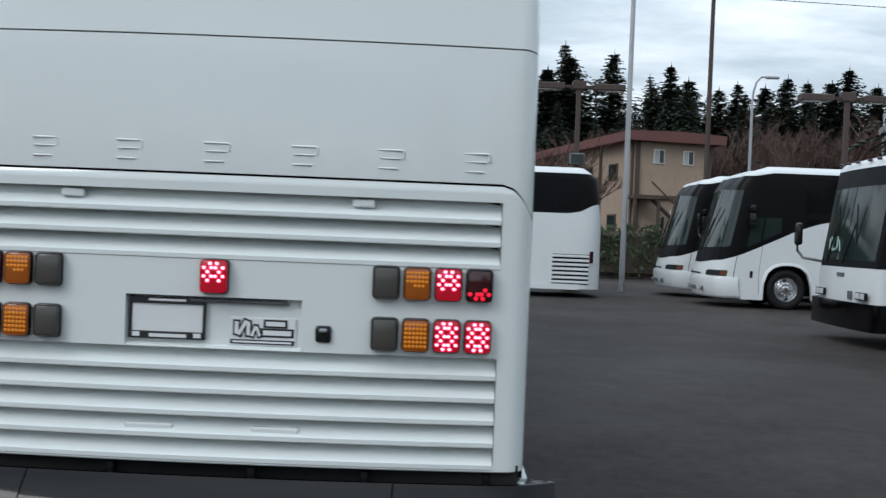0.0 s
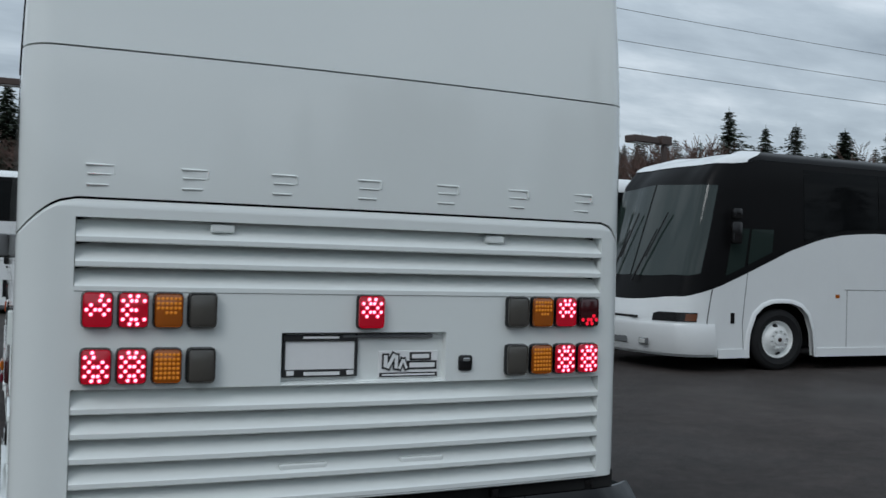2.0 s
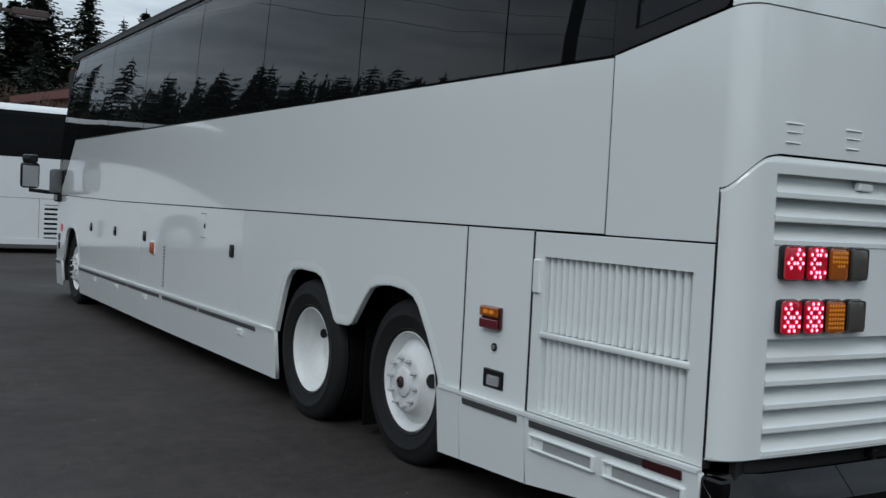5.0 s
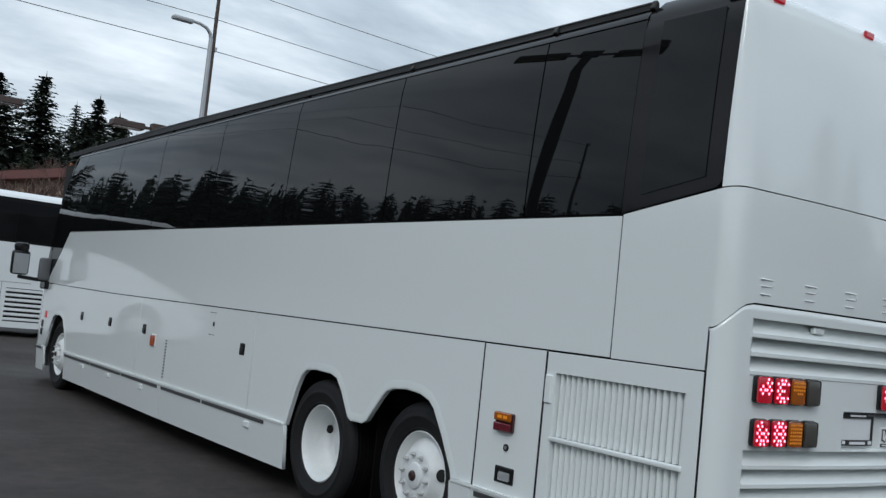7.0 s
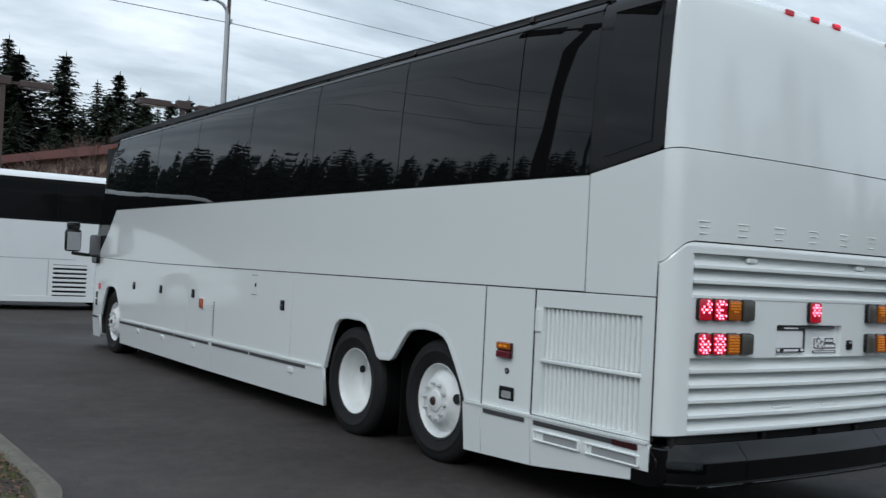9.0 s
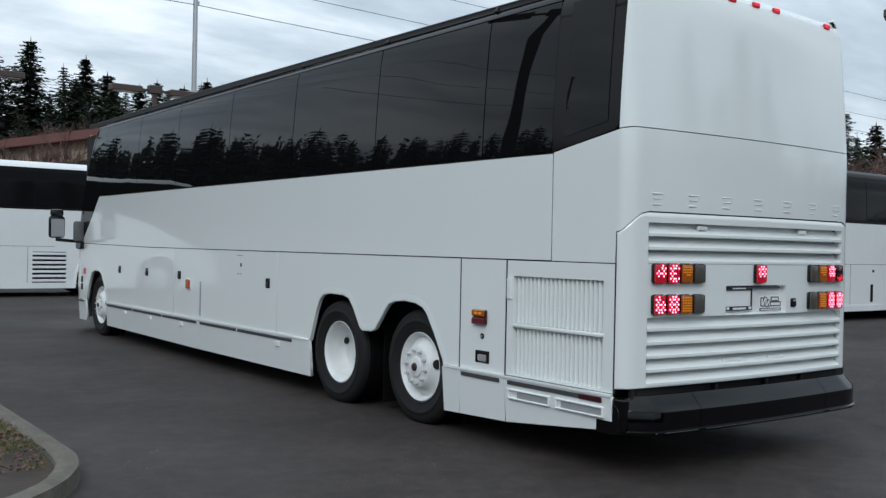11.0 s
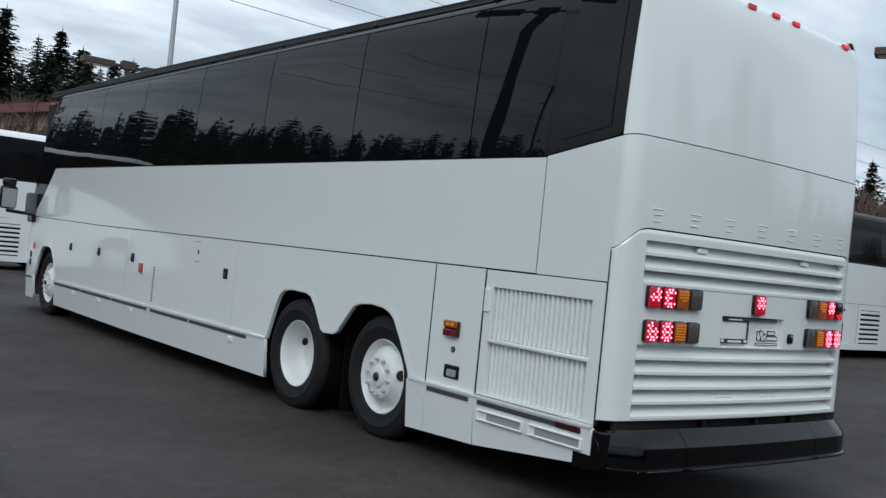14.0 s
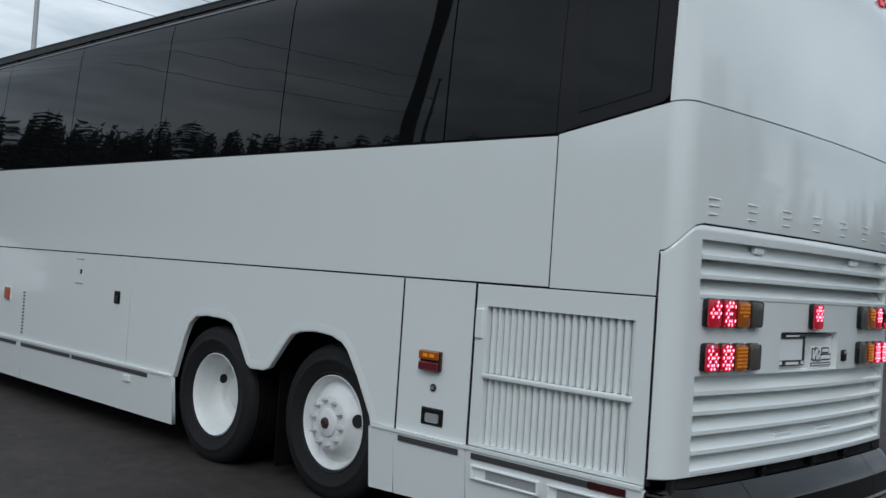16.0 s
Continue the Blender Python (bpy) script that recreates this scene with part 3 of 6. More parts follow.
ZU, ZL = 1.372, 1.163
smoke = (LENS_SMOKE, "", all_lit)
ROWS = (
    (-1.061, 0.126, ZU, ((LENS_RED, "round", lambda dx, row: -1 <= row <= 1 or row == 2 and dx > 0 or row == 3 and dx > 0),
                         (LENS_RED, "round", lambda dx, row: row in (2, 3, -2, -3) or abs(row) == 1 and dx < 0 or row == 0 and dx < 0.03),
                         (LENS_AMBER, "grid", upper_grid), smoke)),
    (-1.061, 0.126, ZL, ((LENS_RED, "round", lambda dx, row: row < 2 or dx < 0), (LENS_RED, "round", all_lit), (LENS_AMBER, "grid", all_lit), smoke)),
    (1.061, -0.126, ZU, ((LENS_DARK_RED, "round", lambda dx, row: row < -1 or row == -1 and dx > 0), (LENS_RED, "round", lambda dx, row: row > -2),
                         (LENS_AMBER, "grid", upper_grid), smoke)),
    (1.061, -0.126, ZL, ((LENS_RED, "round", all_lit), (LENS_RED, "round", all_lit), (LENS_AMBER, "grid", all_lit), smoke)))
for x0, step, zr, cells in ROWS:
    for i, (lens, diodes, lit) in enumerate(cells):
        tail_lamp(x0 + step * i, zr, lens, diodes, lit)
tail_lamp(-0.008, 1.370, LENS_RED, "round", lambda dx, row: row > -2, 0.12, 0.142)


# clearance lamps along the top of the tail
def clearance(x, z, y, lit):
    lamp = box("clearance_lamp", (x, y, z), (0.086, 0.022, 0.040), LENS_RED, coach, "small red clearance lamp", 0.007)
    if lit:
        box("diode", (x, y - 0.0105, z + 0.008), (0.06, 0.004, 0.018), LED_RED_DIM, lamp, bevel=0.003)


for x, lit in ((-1.03, 1), (-0.255, 0), (0.02, 1), (0.27, 1), (0.985, 1)):
    clearance(x - 0.02, 3.338 + 0.008 * (1 - abs(x)), tail_y(x) + 0.072, lit)

# black tail bumper: three pieces
BUMP = [(0.06, 0.535), (-0.050, 0.537), (-0.058, 0.556), (-0.066, 0.562), (-0.080, 0.560), (-0.088, 0.552), (-0.160, 0.474), (-0.170, 0.458), (-0.166, 0.336), (-0.182, 0.328), (-0.178, 0.310),
        (-0.11, 0.298), (0.06, 0.298)]


def bumper_piece(x0, x1):
    xs = [x for x in spread(x0, x1, 0.1)]
    verts, faces = [], []
    n = len(BUMP)
    for x in xs:
        a = abs(x)
        bow = 0.05 * (a / 1.2) ** 2
        back = 0.0 if a < 1.12 else 0.15 * ((a - 1.12) / (0.222 if x < 0 else 0.312)) ** 1.6
        for d, z in BUMP:
            y = d + bow + (back if d < 0.05 else 0.12 * (a > 1.12))
            verts.append((x, y, z - (0.012 * ((a - 1.12) / 0.222) if a > 1.12 and z > 0.53 else 0)))
    for i in range(len(xs) - 1):
        for k in range(n):
            faces.append((i * n + k, i * n + (k + 1) % n, (i + 1) * n + (k + 1) % n, (i + 1) * n + k))
    faces += [tuple(range(n))[::-1], tuple(range((len(xs) - 1) * n, len(xs) * n))]
    bm = bmesh.new()
    vs = [bm.verts.new(v) for v in verts]
    for f in faces:
        bm.faces.new([vs[i] for i in f])
    bmesh.ops.recalc_face_normals(bm, faces=bm.faces)
    return part("tail_bumper", bm, BUMPER, coach, "glossy black rear bumper section", 30)


for x0, x1 in ((-1.342, -0.745), (-0.739, 0.739), (0.745, 1.418)):
    bumper_piece(x0, x1)
# thin pale tubes draw a line along the lower bumper lip
for x0, x1 in ((-1.16, -0.78), (-0.70, 0.70), (0.78, 1.16)):
    tube("bumper_trim", [(x, -0.178 + 0.05 * (x / 1.2) ** 2 + (0.15 * ((abs(x) - 1.12) / 0.222) ** 1.6 if abs(x) > 1.12 else 0), 0.324) for x in spread(x0, x1, 0.1)], 0.004, STRIP,
         coach, "thin pale line along the bumper lip", 6)
# dark strip stands in for the shaded gap above the bumper
box("bumper_gap", (0, 0.03, 0.585), (2.5, 0.03, 0.10), DARK, coach)
for x in (-1.21, -0.42, 0.16, 0.62, 1.12):
    box("bumper_bracket", (x, -0.012 + 0.05 * (x / 1.2) ** 2, 0.572), (0.035, 0.05, 0.05), FRAME, coach, bevel=0.006)
for s in (-1, 1):
    box("bumper_end", (s * (flank(s) - 0.032), 0.085, 0.43), (0.06, 0.17, 0.22), BUMPER, coach, bevel=0.01)

# sides: panels, arches, skirts
ARCH = [(1.775, .552), (1.985, .552), (2.0, .60), (2.13, .812), (2.24, .962), (2.30, 1.007), (2.40, 1.037), (2.56, 1.048), (2.72, 1.034), (2.81, 1.007), (2.87, .952),
        (3.03, .767), (3.09, .740), (3.25, .734), (3.30, .757), (3.43, .937), (3.51, 1.017), (3.60, 1.042), (3.84, 1.048), (3.98, 1.032), (4.06, .982),
        (4.13, .862), (4.245, .56), (4.25, .552), (5.0, .552)]
FRONT_ARCH = [(8.0, .552), (10.80, .552), (10.83, .62), (10.96, .83), (11.10, .985), (11.22, 1.03), (11.48, 1.03), (11.60, .985), (11.74, .8), (11.84, .60),
              (11.86, .552), (13.0, .552)]
SKIRT_LOW = [(0.10, .326), (1.19, .214), (2.0, .184), (4.2, .19), (7.3, .185), (10.6, .20), (13, .20)]
SEAM_Z = 1.431


def side_panel(name, y0, y1, low, high, rows, mat=WHITE, extra=(), proud=0.0, label="", signs=(-1, 1), thick=0.02, step=0.25):
    for s in signs:
        skin(name, side(y0, y1, step, extra, s), low, high, rows, lambda p, z: coach_point(p, z, proud), mat, coach, label, thick)


side_panel("wheel_panel", 1.779, 4.997, lambda p: ramp_between(ARCH, p[1]), lambda p: SEAM_Z, 4, extra=[a[0] for a in ARCH], step=0.1)
side_panel("luggage_door", 5.004, 7.986, lambda p: .552, lambda p: SEAM_Z, 3)
side_panel("front_side_panel", 7.993, 12.25, lambda p: ramp_between(FRONT_ARCH, p[1]), lambda p: SEAM_Z + 0.03 * max(0, p[1] - 9) / 3, 3,
           extra=[a[0] for a in FRONT_ARCH])
side_panel("access_door", 1.213, 1.763, lambda p: .552, lambda p: SEAM_Z, 3)
side_panel("upper_side_panel", 0.722, 12.2, lambda p: SEAM_Z + 0.010 + 0.03 * max(0, p[1] - 9) / 3,
           lambda p: max(SEAM_Z + 0.04, ramp_between([(0.7, 2.2), (11.34, 2.215), (12.2, 1.48)], p[1])), 4, extra=(11.34,))


# dark strip along the upright panel joint
for s in (-1, 1):
    skin("panel_seal", [(s * HALF, 0.7132), (s * HALF, 0.7218)], lambda p: 1.44, lambda p: 2.2, 4, lambda p, z: coach_point(p, z, -0.003), SEAM, coach, "", 0.003)


def skirt_low(p):
    return ramp_between(SKIRT_LOW, p[1])


for y0, y1 in ((0.10, 1.197), (1.205, 1.768), (1.774, 1.985), (4.25, 7.1), (7.106, 10.80), (11.86, 12.25)):
    side_panel("skirt", y0, y1, skirt_low, lambda p: .546, 3, proud=0.014, thick=0.03)
side_panel("rub_ledge", 4.28, 10.78, lambda p: .548, lambda p: .566, 1, proud=0.022, thick=0.03)
side_panel("rub_ledge", 0.105, 1.96, lambda p: .548, lambda p: .566, 1, proud=0.022, thick=0.03)
for y0, y1 in ((0.40, 1.155), (1.255, 1.725), (4.62, 5.95), (6.0, 7.06), (7.18, 8.35), (8.40, 9.55), (9.6, 10.74), (11.95, 12.3)):
    side_panel("rub_strip", y0, y1, lambda p: .503, lambda p: .534, 1, RUB, proud=0.020, label="grey rubber rub strip")
side_panel("rear_reflector", 0.185, 0.395, lambda p: .500, lambda p: .536, 1, LENS_DARK_RED, proud=0.022, label="dark red side reflector")


def arch_lip(table, sign):
    """A flared lip round a wheel opening."""
    pts = [Vector((y, z)) for y, z in table]
    verts, faces = [], []
    for i, p in enumerate(pts):
        a, b = pts[max(0, i - 1)], pts[min(len(pts) - 1, i + 1)]
        d = (b - a).normalized()
        n = Vector((-d.y, d.x))
        for off, proud in ((0.0, -0.034), (0.001, -0.006), (0.007, 0.0035), (0.030, 0.0042), (0.062, 0.0003)):
            q = p + n * off
            verts.append((sign * (flank(sign) + proud), q.x, q.y))
    for i in range(len(pts) - 1):
        for k in range(4):
            f = (i * 5 + k, (i + 1) * 5 + k, (i + 1) * 5 + k + 1, i * 5 + k + 1)
            faces.append(f if sign < 0 else f[::-1])
    raw("wheel_arch_lip", verts, faces, WHITE, coach, smooth=50)


for s in (-1, 1):
    arch_lip(ARCH[1:-1], s)
    arch_lip(FRONT_ARCH[1:-1], s)

# louvred radiator door behind the rear wheels
for s in (-1, 1):
    xo = s * flank(s)
    bm = bmesh.new()
    outer = [(0.101, 0.570), (1.196, 0.570), (1.196, 1.429), (0.101, 1.429)]
    inner = [(0.196, 0.590), (1.118, 0.590), (1.118, 1.315), (0.196, 1.315)]
    loops = [[bm.verts.new((xo - s * d, y, z)) for y, z in lp] for d, lp in ((0.024, outer), (0.002, outer), (0.0, [(y + (0.002 if y < .6 else -.002), z + (.002 if z < 1 else -.002)) for y, z in outer]),
                                                                      (0.0, inner), (0.040, inner))]
    for la, lb in zip(loops, loops[1:]):
        for k in range(4):
            bm.faces.new((la[k], la[(k + 1) % 4], lb[(k + 1) % 4], lb[k]))
    bmesh.ops.recalc_face_normals(bm, faces=bm.faces)
    if sum(f.normal.x * s for f in bm.faces) < 0:
        bmesh.ops.reverse_faces(bm, faces=bm.faces)
    door = part("radiator_door", bm, WHITE, coach, "white louvred radiator door", 20)
    # dark strips fill the gaps beside the doors
    for y, w, z0, z1 in ((0.0915, 0.018, 0.57, 1.428), (1.2045, 0.0165, 0.555, 1.43), (1.771, 0.0155, 0.555, 1.43), (0.0895, 0.004, 1.44, 1.63)):
        box("door_seal", (xo - s * 0.0125, y, (z0 + z1) / 2), (0.021, w, z1 - z0), SEAM, door, "dark strip filling the gap")
    box("door_catch", (xo + s * 0.004, 1.165, 1.22), (0.02, 0.05, 0.16), WHITE, door, bevel=0.005)
    # grey sheet puts the shade between the slats into colour
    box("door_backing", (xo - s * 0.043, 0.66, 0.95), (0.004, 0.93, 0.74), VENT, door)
    box("cross_bar", (xo - s * 0.004, 0.657, 0.948), (0.03, 0.94, 0.03), WHITE, door, bevel=0.009, segments=2)
    first = None
    for z0, z1 in ((0.586, 0.933), (0.963, 1.314)):
        for i in range(21):
            y = 0.218 + i * 0.0438
            if first is None or first.get("span") != z1:
                verts, faces = [], []
                prof = [(-0.0200, -0.028), (-0.0184, -0.012), (-0.014, -0.002), (-0.008, 0.0), (0.007, -0.010), (0.0202, -0.027)]
                for z in (z0, z1):
                    verts += [(s * dx, dy, z) for dy, dx in prof]
                faces = [(k, k + 1, k + 7, k + 6) if s > 0 else (k + 6, k + 7, k + 1, k) for k in range(5)]
                first = raw("slat", verts, faces, WHITE, door, smooth=60, loc=(xo - s * 0.013, y, 0))
                first["span"] = z1
            else:
                o = new("slat", first.data)
                o.parent, o.location = door, (xo - s * 0.013, y, 0)
    # two vent slots in the skirt below the door
    bm = bmesh.new()
    for y0, y1 in ((0.70, 1.145), (0.175, 0.63)):
        for z, h in ((0.468, 0.014), (0.405, 0.014)):
            add_box(bm, (xo + s * 0.012, (y0 + y1) / 2, z), (0.02, y1 - y0, h), 0.004)
        for y in (y0, y1):
            add_box(bm, (xo + s * 0.012, y, 0.436), (0.02, 0.016, 0.074), 0.004)
    part("skirt_vent_frame", bm, WHITE, coach)
    # grey sheets stand in for the shade inside the two slots
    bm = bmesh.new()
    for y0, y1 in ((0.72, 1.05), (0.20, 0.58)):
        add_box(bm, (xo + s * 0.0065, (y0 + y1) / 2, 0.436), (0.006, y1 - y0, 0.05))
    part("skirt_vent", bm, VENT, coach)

# windows: dark band, panes, rear quarter window, roof rail
BELT = [(0.0, 2.34), (0.085, 2.33), (0.716, 2.214), (0.73, 2.207), (11.34, 2.222), (12.2, 1.487), (12.6, 1.46)]


def belt(p):
    return ramp_between(BELT, p[1])


side_panel("window_band", 0.088, 12.45, lambda p: belt(p) + 0.001, lambda p: 3.38, 8, MASK, proud=-0.012, label="black window surround",
           extra=(0.716, 0.73, 11.34, 12.2))
PANES = [(0.735, 1.525), (1.537, 3.105), (3.117, 4.735), (4.747, 6.355), (6.367, 8.02), (8.032, 9.545), (9.557, 11.2)]
for s in (-1, 1):
    for y0, y1 in PANES:
        skin("window_pane", side(y0, y1, 0.2, (), s), lambda p: belt(p) + 0.008, lambda p: 3.298 + 0.02 * min(1.0, p[1] / 5), 10,
             lambda p, z: coach_point(p, z, -0.003), GLASS, coach, "dark tinted window pane", 0.006)
    skin("driver_window", side(11.212, 12.4, 0.1, (11.34,), s), lambda p: belt(p) + 0.01, lambda p: 3.318, 10,
         lambda p, z: coach_point(p, z, -0.003), GLASS, coach, "dark tinted driver's side window", 0.006)
    skin("quarter_window_frame", side(0.087, 0.728, 0.06, (0.088, 0.090, 0.094, 0.100, 0.108, 0.118, 0.130), s),
         lambda p: belt(p) + 0.004 + (0.05 * (1 - math.sqrt(max(0.0, 1 - ((0.137 - p[1]) / 0.05) ** 2))) if p[1] < 0.137 else 0.0), lambda p: 3.402 + 0.03 * min(1.0, p[1] / 0.6), 12,
         lambda p, z: coach_point(p, z, 0.001), GLOSS_FRAME, coach, "black rear quarter window frame", 0.008)
    skin("quarter_window_pane", side(0.19, 0.60, 0.06, (), s), lambda p: belt(p) + 0.075, lambda p: 3.265, 10,
         lambda p, z: coach_point(p, z, 0.006), GLASS, coach, "dark tinted rear quarter pane", 0.006)
    # over the panes: a glossy band, a dark slot, and the satin gutter with a joint block over each post
    skin("roof_rail", side(0.735, 12.35, 0.4, (), s), lambda p: 3.306 + 0.02 * min(1.0, p[1] / 5), lambda p: 3.358 + 0.02 * min(1.0, p[1] / 5), 3,
         lambda p, z: coach_point(p, z, 0.004), GLOSS_FRAME, coach, "black glossy rail over the windows", 0.012)
    skin("roof_gutter", side(0.735, 12.35, 0.4, (), s), lambda p: 3.372 + 0.022 * min(1.0, p[1] / 5), lambda p: ramp_between([(0.7, 3.416), (3.4, 3.434), (8.0, 3.462), (12.4, 3.44)], p[1]), 4,
         lambda p, z: (coach_point(p, min(z, 3.385), 0.010)[0], p[1], z), RAIL, coach, "black satin roof gutter", 0.03)
    tube("gutter_edge", [(coach_point((s * HALF, y), 3.385, 0.012)[0], y, ramp_between([(0.7, 3.418), (3.4, 3.436), (8.0, 3.464), (12.4, 3.442)], y)) for y in spread(0.74, 12.3, 0.8)], 0.0055, STRIP,
         coach, "thin grey bead on the gutter", 6)
    for y in (0.738, 1.531, 3.111, 4.741, 6.361, 8.026, 9.551):
        z = 3.380 + 0.022 * min(1.0, y / 5)
        box("gutter_joint", (coach_point((s * HALF, y), z, 0.014)[0], y, z + 0.012), (0.03, 0.035, 0.06), RAIL, coach, bevel=0.006, rot=Matrix.Rotation(radians(-s * 25), 4, "Y"))
    lamp = box("side_clearance_lamp", (s * (half_at(3.31) * flank(s) / HALF + 0.004), 0.148, 3.322), (0.02, 0.095, 0.05), LENS_DARK_RED, coach, "small red clearance lamp", 0.006)
    box("diode", (s * (half_at(3.31) * flank(s) / HALF + 0.014), 0.148, 3.325), (0.006, 0.06, 0.022), LED_RED_DIM, lamp)
    box("front_clearance_lamp", (s * (half_at(3.26) * flank(s) / HALF - 0.01), 12.0, 3.25), (0.03, 0.06, 0.03), LENS_AMBER, coach, "small amber clearance lamp", 0.006)

# roof
roof_v, roof_f = [], []
ry, rx = spread(0.10, 11.9, 0.6), spread(-1.150, 1.095, 0.2)
for y in ry:
    for x in rx:
        drop = ramp_between([(0.10, 0.015), (0.3, 0), (11.2, 0), (11.9, 0.04)], y)
        roof_v.append((x, y, 3.372 + 0.05 * min(1.0, y / 5) + 0.045 * (1 - (x / 1.19) ** 2) - drop))
for i in range(len(ry) - 1):
    for k in range(len(rx) - 1):
        n = len(rx)
        roof_f.append((i * n + k, i * n + k + 1, (i + 1) * n + k + 1, (i + 1) * n + k))
ob = raw("roof_skin", roof_v, roof_f, WHITE, coach)
mod = ob.modifiers.new("thickness", "SOLIDIFY")
mod.thickness = 0.03

# small aerial on the roof
aerial = box("roof_aerial", (0.53, 0.42, 3.455), (0.06, 0.06, 0.09), INK, coach, "small black aerial on the roof", 0.008)
tube("aerial_wire", [(0.55, 0.42, 3.48), (0.66, 0.42, 3.465), (0.76, 0.42, 3.44)], 0.006, INK, aerial, "", 6)
tube("aerial_tip", [(0.76, 0.42, 3.425), (0.76, 0.42, 3.465)], 0.013, INK, aerial, "", 8)

# nose: screen, mask and lower front
NOSE = [(-HALF, 12.25)] + [(-1.10 - 0.242 * math.cos(radians(a)), 12.25 + 0.42 * math.sin(radians(a))) for a in range(15, 91, 15)]
NOSE += [(u, 12.67 + 0.13 * (1 - (u / 1.1) ** 2)) for u in spread(-1.1, 1.1, 0.2)[1:-1]]
NOSE += [(-x, y) for x, y in NOSE[6::-1]]
skin("nose_panel", NOSE, lambda p: .20, lambda p: 1.45, 4, coach_point, WHITE, coach, "white coach nose", core=Vector((0, 6, 1)))
skin("windscreen", NOSE, lambda p: 1.457, lambda p: 3.20, 8, coach_point, GLASS, coach, "dark raked windscreen", core=Vector((0, 6, 1)))
skin("nose_cap", NOSE, lambda p: 3.207, lambda p: 3.37, 4, coach_point, MASK, coach, core=Vector((0, 6, 1)))
box("front_bumper", (0, 12.86, 0.42), (2.3, 0.12, 0.34), BUMPER, coach, "black front bumper", 0.03)

# door mirrors on their arms
for s in (-1, 1):
    arm = tube("mirror_arm", [(s * 1.30, 12.25, 1.50), (s * 1.50, 12.25, 1.50), (s * 1.75, 12.2, 1.52)], 0.028, FRAME, coach, "black mirror arm")
    box("mirror_bracket", (s * 1.33, 12.2, 1.43), (0.14, 0.3, 0.12), FRAME, arm, bevel=0.02)
    bm = bmesh.new()
    add_box(bm, (s * 1.76, 12.14, 1.725), (0.25, 0.12, 0.36), 0.045, segments=2)
    add_box(bm, (s * 1.76, 12.15, 1.955), (0.2, 0.12, 0.12), 0.035, segments=2)
    head = part("mirror_head", bm, FRAME, arm, "black mirror housing with grey glass")
    bm = bmesh.new()
    add_box(bm, (s * 1.42, 12.1, 1.66), (0.17, 0.10, 0.34), 0.04, segments=2)
    part("inner_mirror", bm, STRIP, arm)
    box("mirror_glass", (s * 1.76, 12.078, 1.71), (0.205, 0.006, 0.29), STEEL, arm, bevel=0.002)

# small fittings on the side towards the kerb
XS = -HALF


def fitting(name, y, z, sy, sz, mat, label="", depth=0.02, bevel=0.006):
    return box(name, (XS - depth / 2 + 0.004, y, z), (depth, sy, sz), mat, coach, label, bevel)


marker = fitting("side_marker", 1.505, 0.982, 0.160, 0.112, LENS_DARK_RED, "amber over red side marker lamp", 0.024)
box("amber_lens", (XS - 0.03, 1.505, 1.013), (0.014, 0.155, 0.05), LENS_AMBER, marker, bevel=0.006)
box("red_lens", (XS - 0.03, 1.505, 0.952), (0.014, 0.155, 0.05), LENS_MAROON, marker, bevel=0.006)
for dy in (-0.03, 0.02):
    box("diode", (XS - 0.038, 1.505 + dy, 1.013), (0.004, 0.035, 0.018), LED_AMBER, marker)
lock = tube("side_lock", [(XS + 0.004, 1.48, 0.835), (XS - 0.008, 1.48, 0.835)], 0.021, FRAME, coach, "small steel key lock in a black ring", 16)
tube("lock_barrel", [(XS - 0.004, 1.48, 0.835), (XS - 0.012, 1.48, 0.835)], 0.012, STEEL, lock, "", 12)
pocket = fitting("docking_lamp", 1.477, 0.674, 0.172, 0.098, FRAME, "recessed docking lamp with clear lens", 0.012)
box("lamp_lens", (XS - 0.01, 1.47, 0.668), (0.008, 0.10, 0.05), GALV, pocket, bevel=0.008)
for y in (5.22, 7.80, 9.02, 10.2):
    h = fitting("door_handle", y, 1.088, 0.098, 0.108, FRAME, "black recessed door handle", 0.012)
    box("paddle", (XS - 0.012, y, 1.075), (0.012, 0.06, 0.05), INK, h, bevel=0.004)
orange = fitting("side_turn_lamp", 7.48, 0.985, 0.14, 0.14, PLATE, "orange side turn lamp in a pale bezel", 0.012)
box("lens", (XS - 0.015, 7.48, 0.985), (0.02, 0.12, 0.12), LENS_ORANGE, orange, bevel=0.012)
bm = bmesh.new()
for i in range(13):
    add_box(bm, (XS - 0.002, 7.09, 0.63 + 0.032 * i), (0.008, 0.035, 0.014))
part("side_vent", bm, STRIP, coach, "column of small vent slots")
flap = box("fuel_flap", (XS + 0.0006, 5.95, 1.2715), (0.004, 0.14, 0.208), WHITE, coach, "white fuel filler flap")
for z in (1.378, 1.165):
    box("flap_seam", (XS - 0.0005, 5.95, z), (0.004, 0.14, 0.005), SEAM, flap)
box("flap_catch", (XS - 0.003, 5.91, 1.27), (0.012, 0.02, 0.04), SEAM, flap)
for z in (0.87, 0.75):
    box("front_vent", (XS + 0.004, 12.12, z), (0.03, 0.09, 0.10), FRAME, coach, bevel=0.006)
fitting("front_side_marker", 11.98, 1.01, 0.09, 0.10, LENS_RED, "small red and amber marker lamp", 0.016)
for y in (4.95, 7.7, 8.85, 9.9):
    fitting("skirt_tab", y, 0.455, 0.10, 0.05, WHITE, depth=0.026, bevel=0.004)


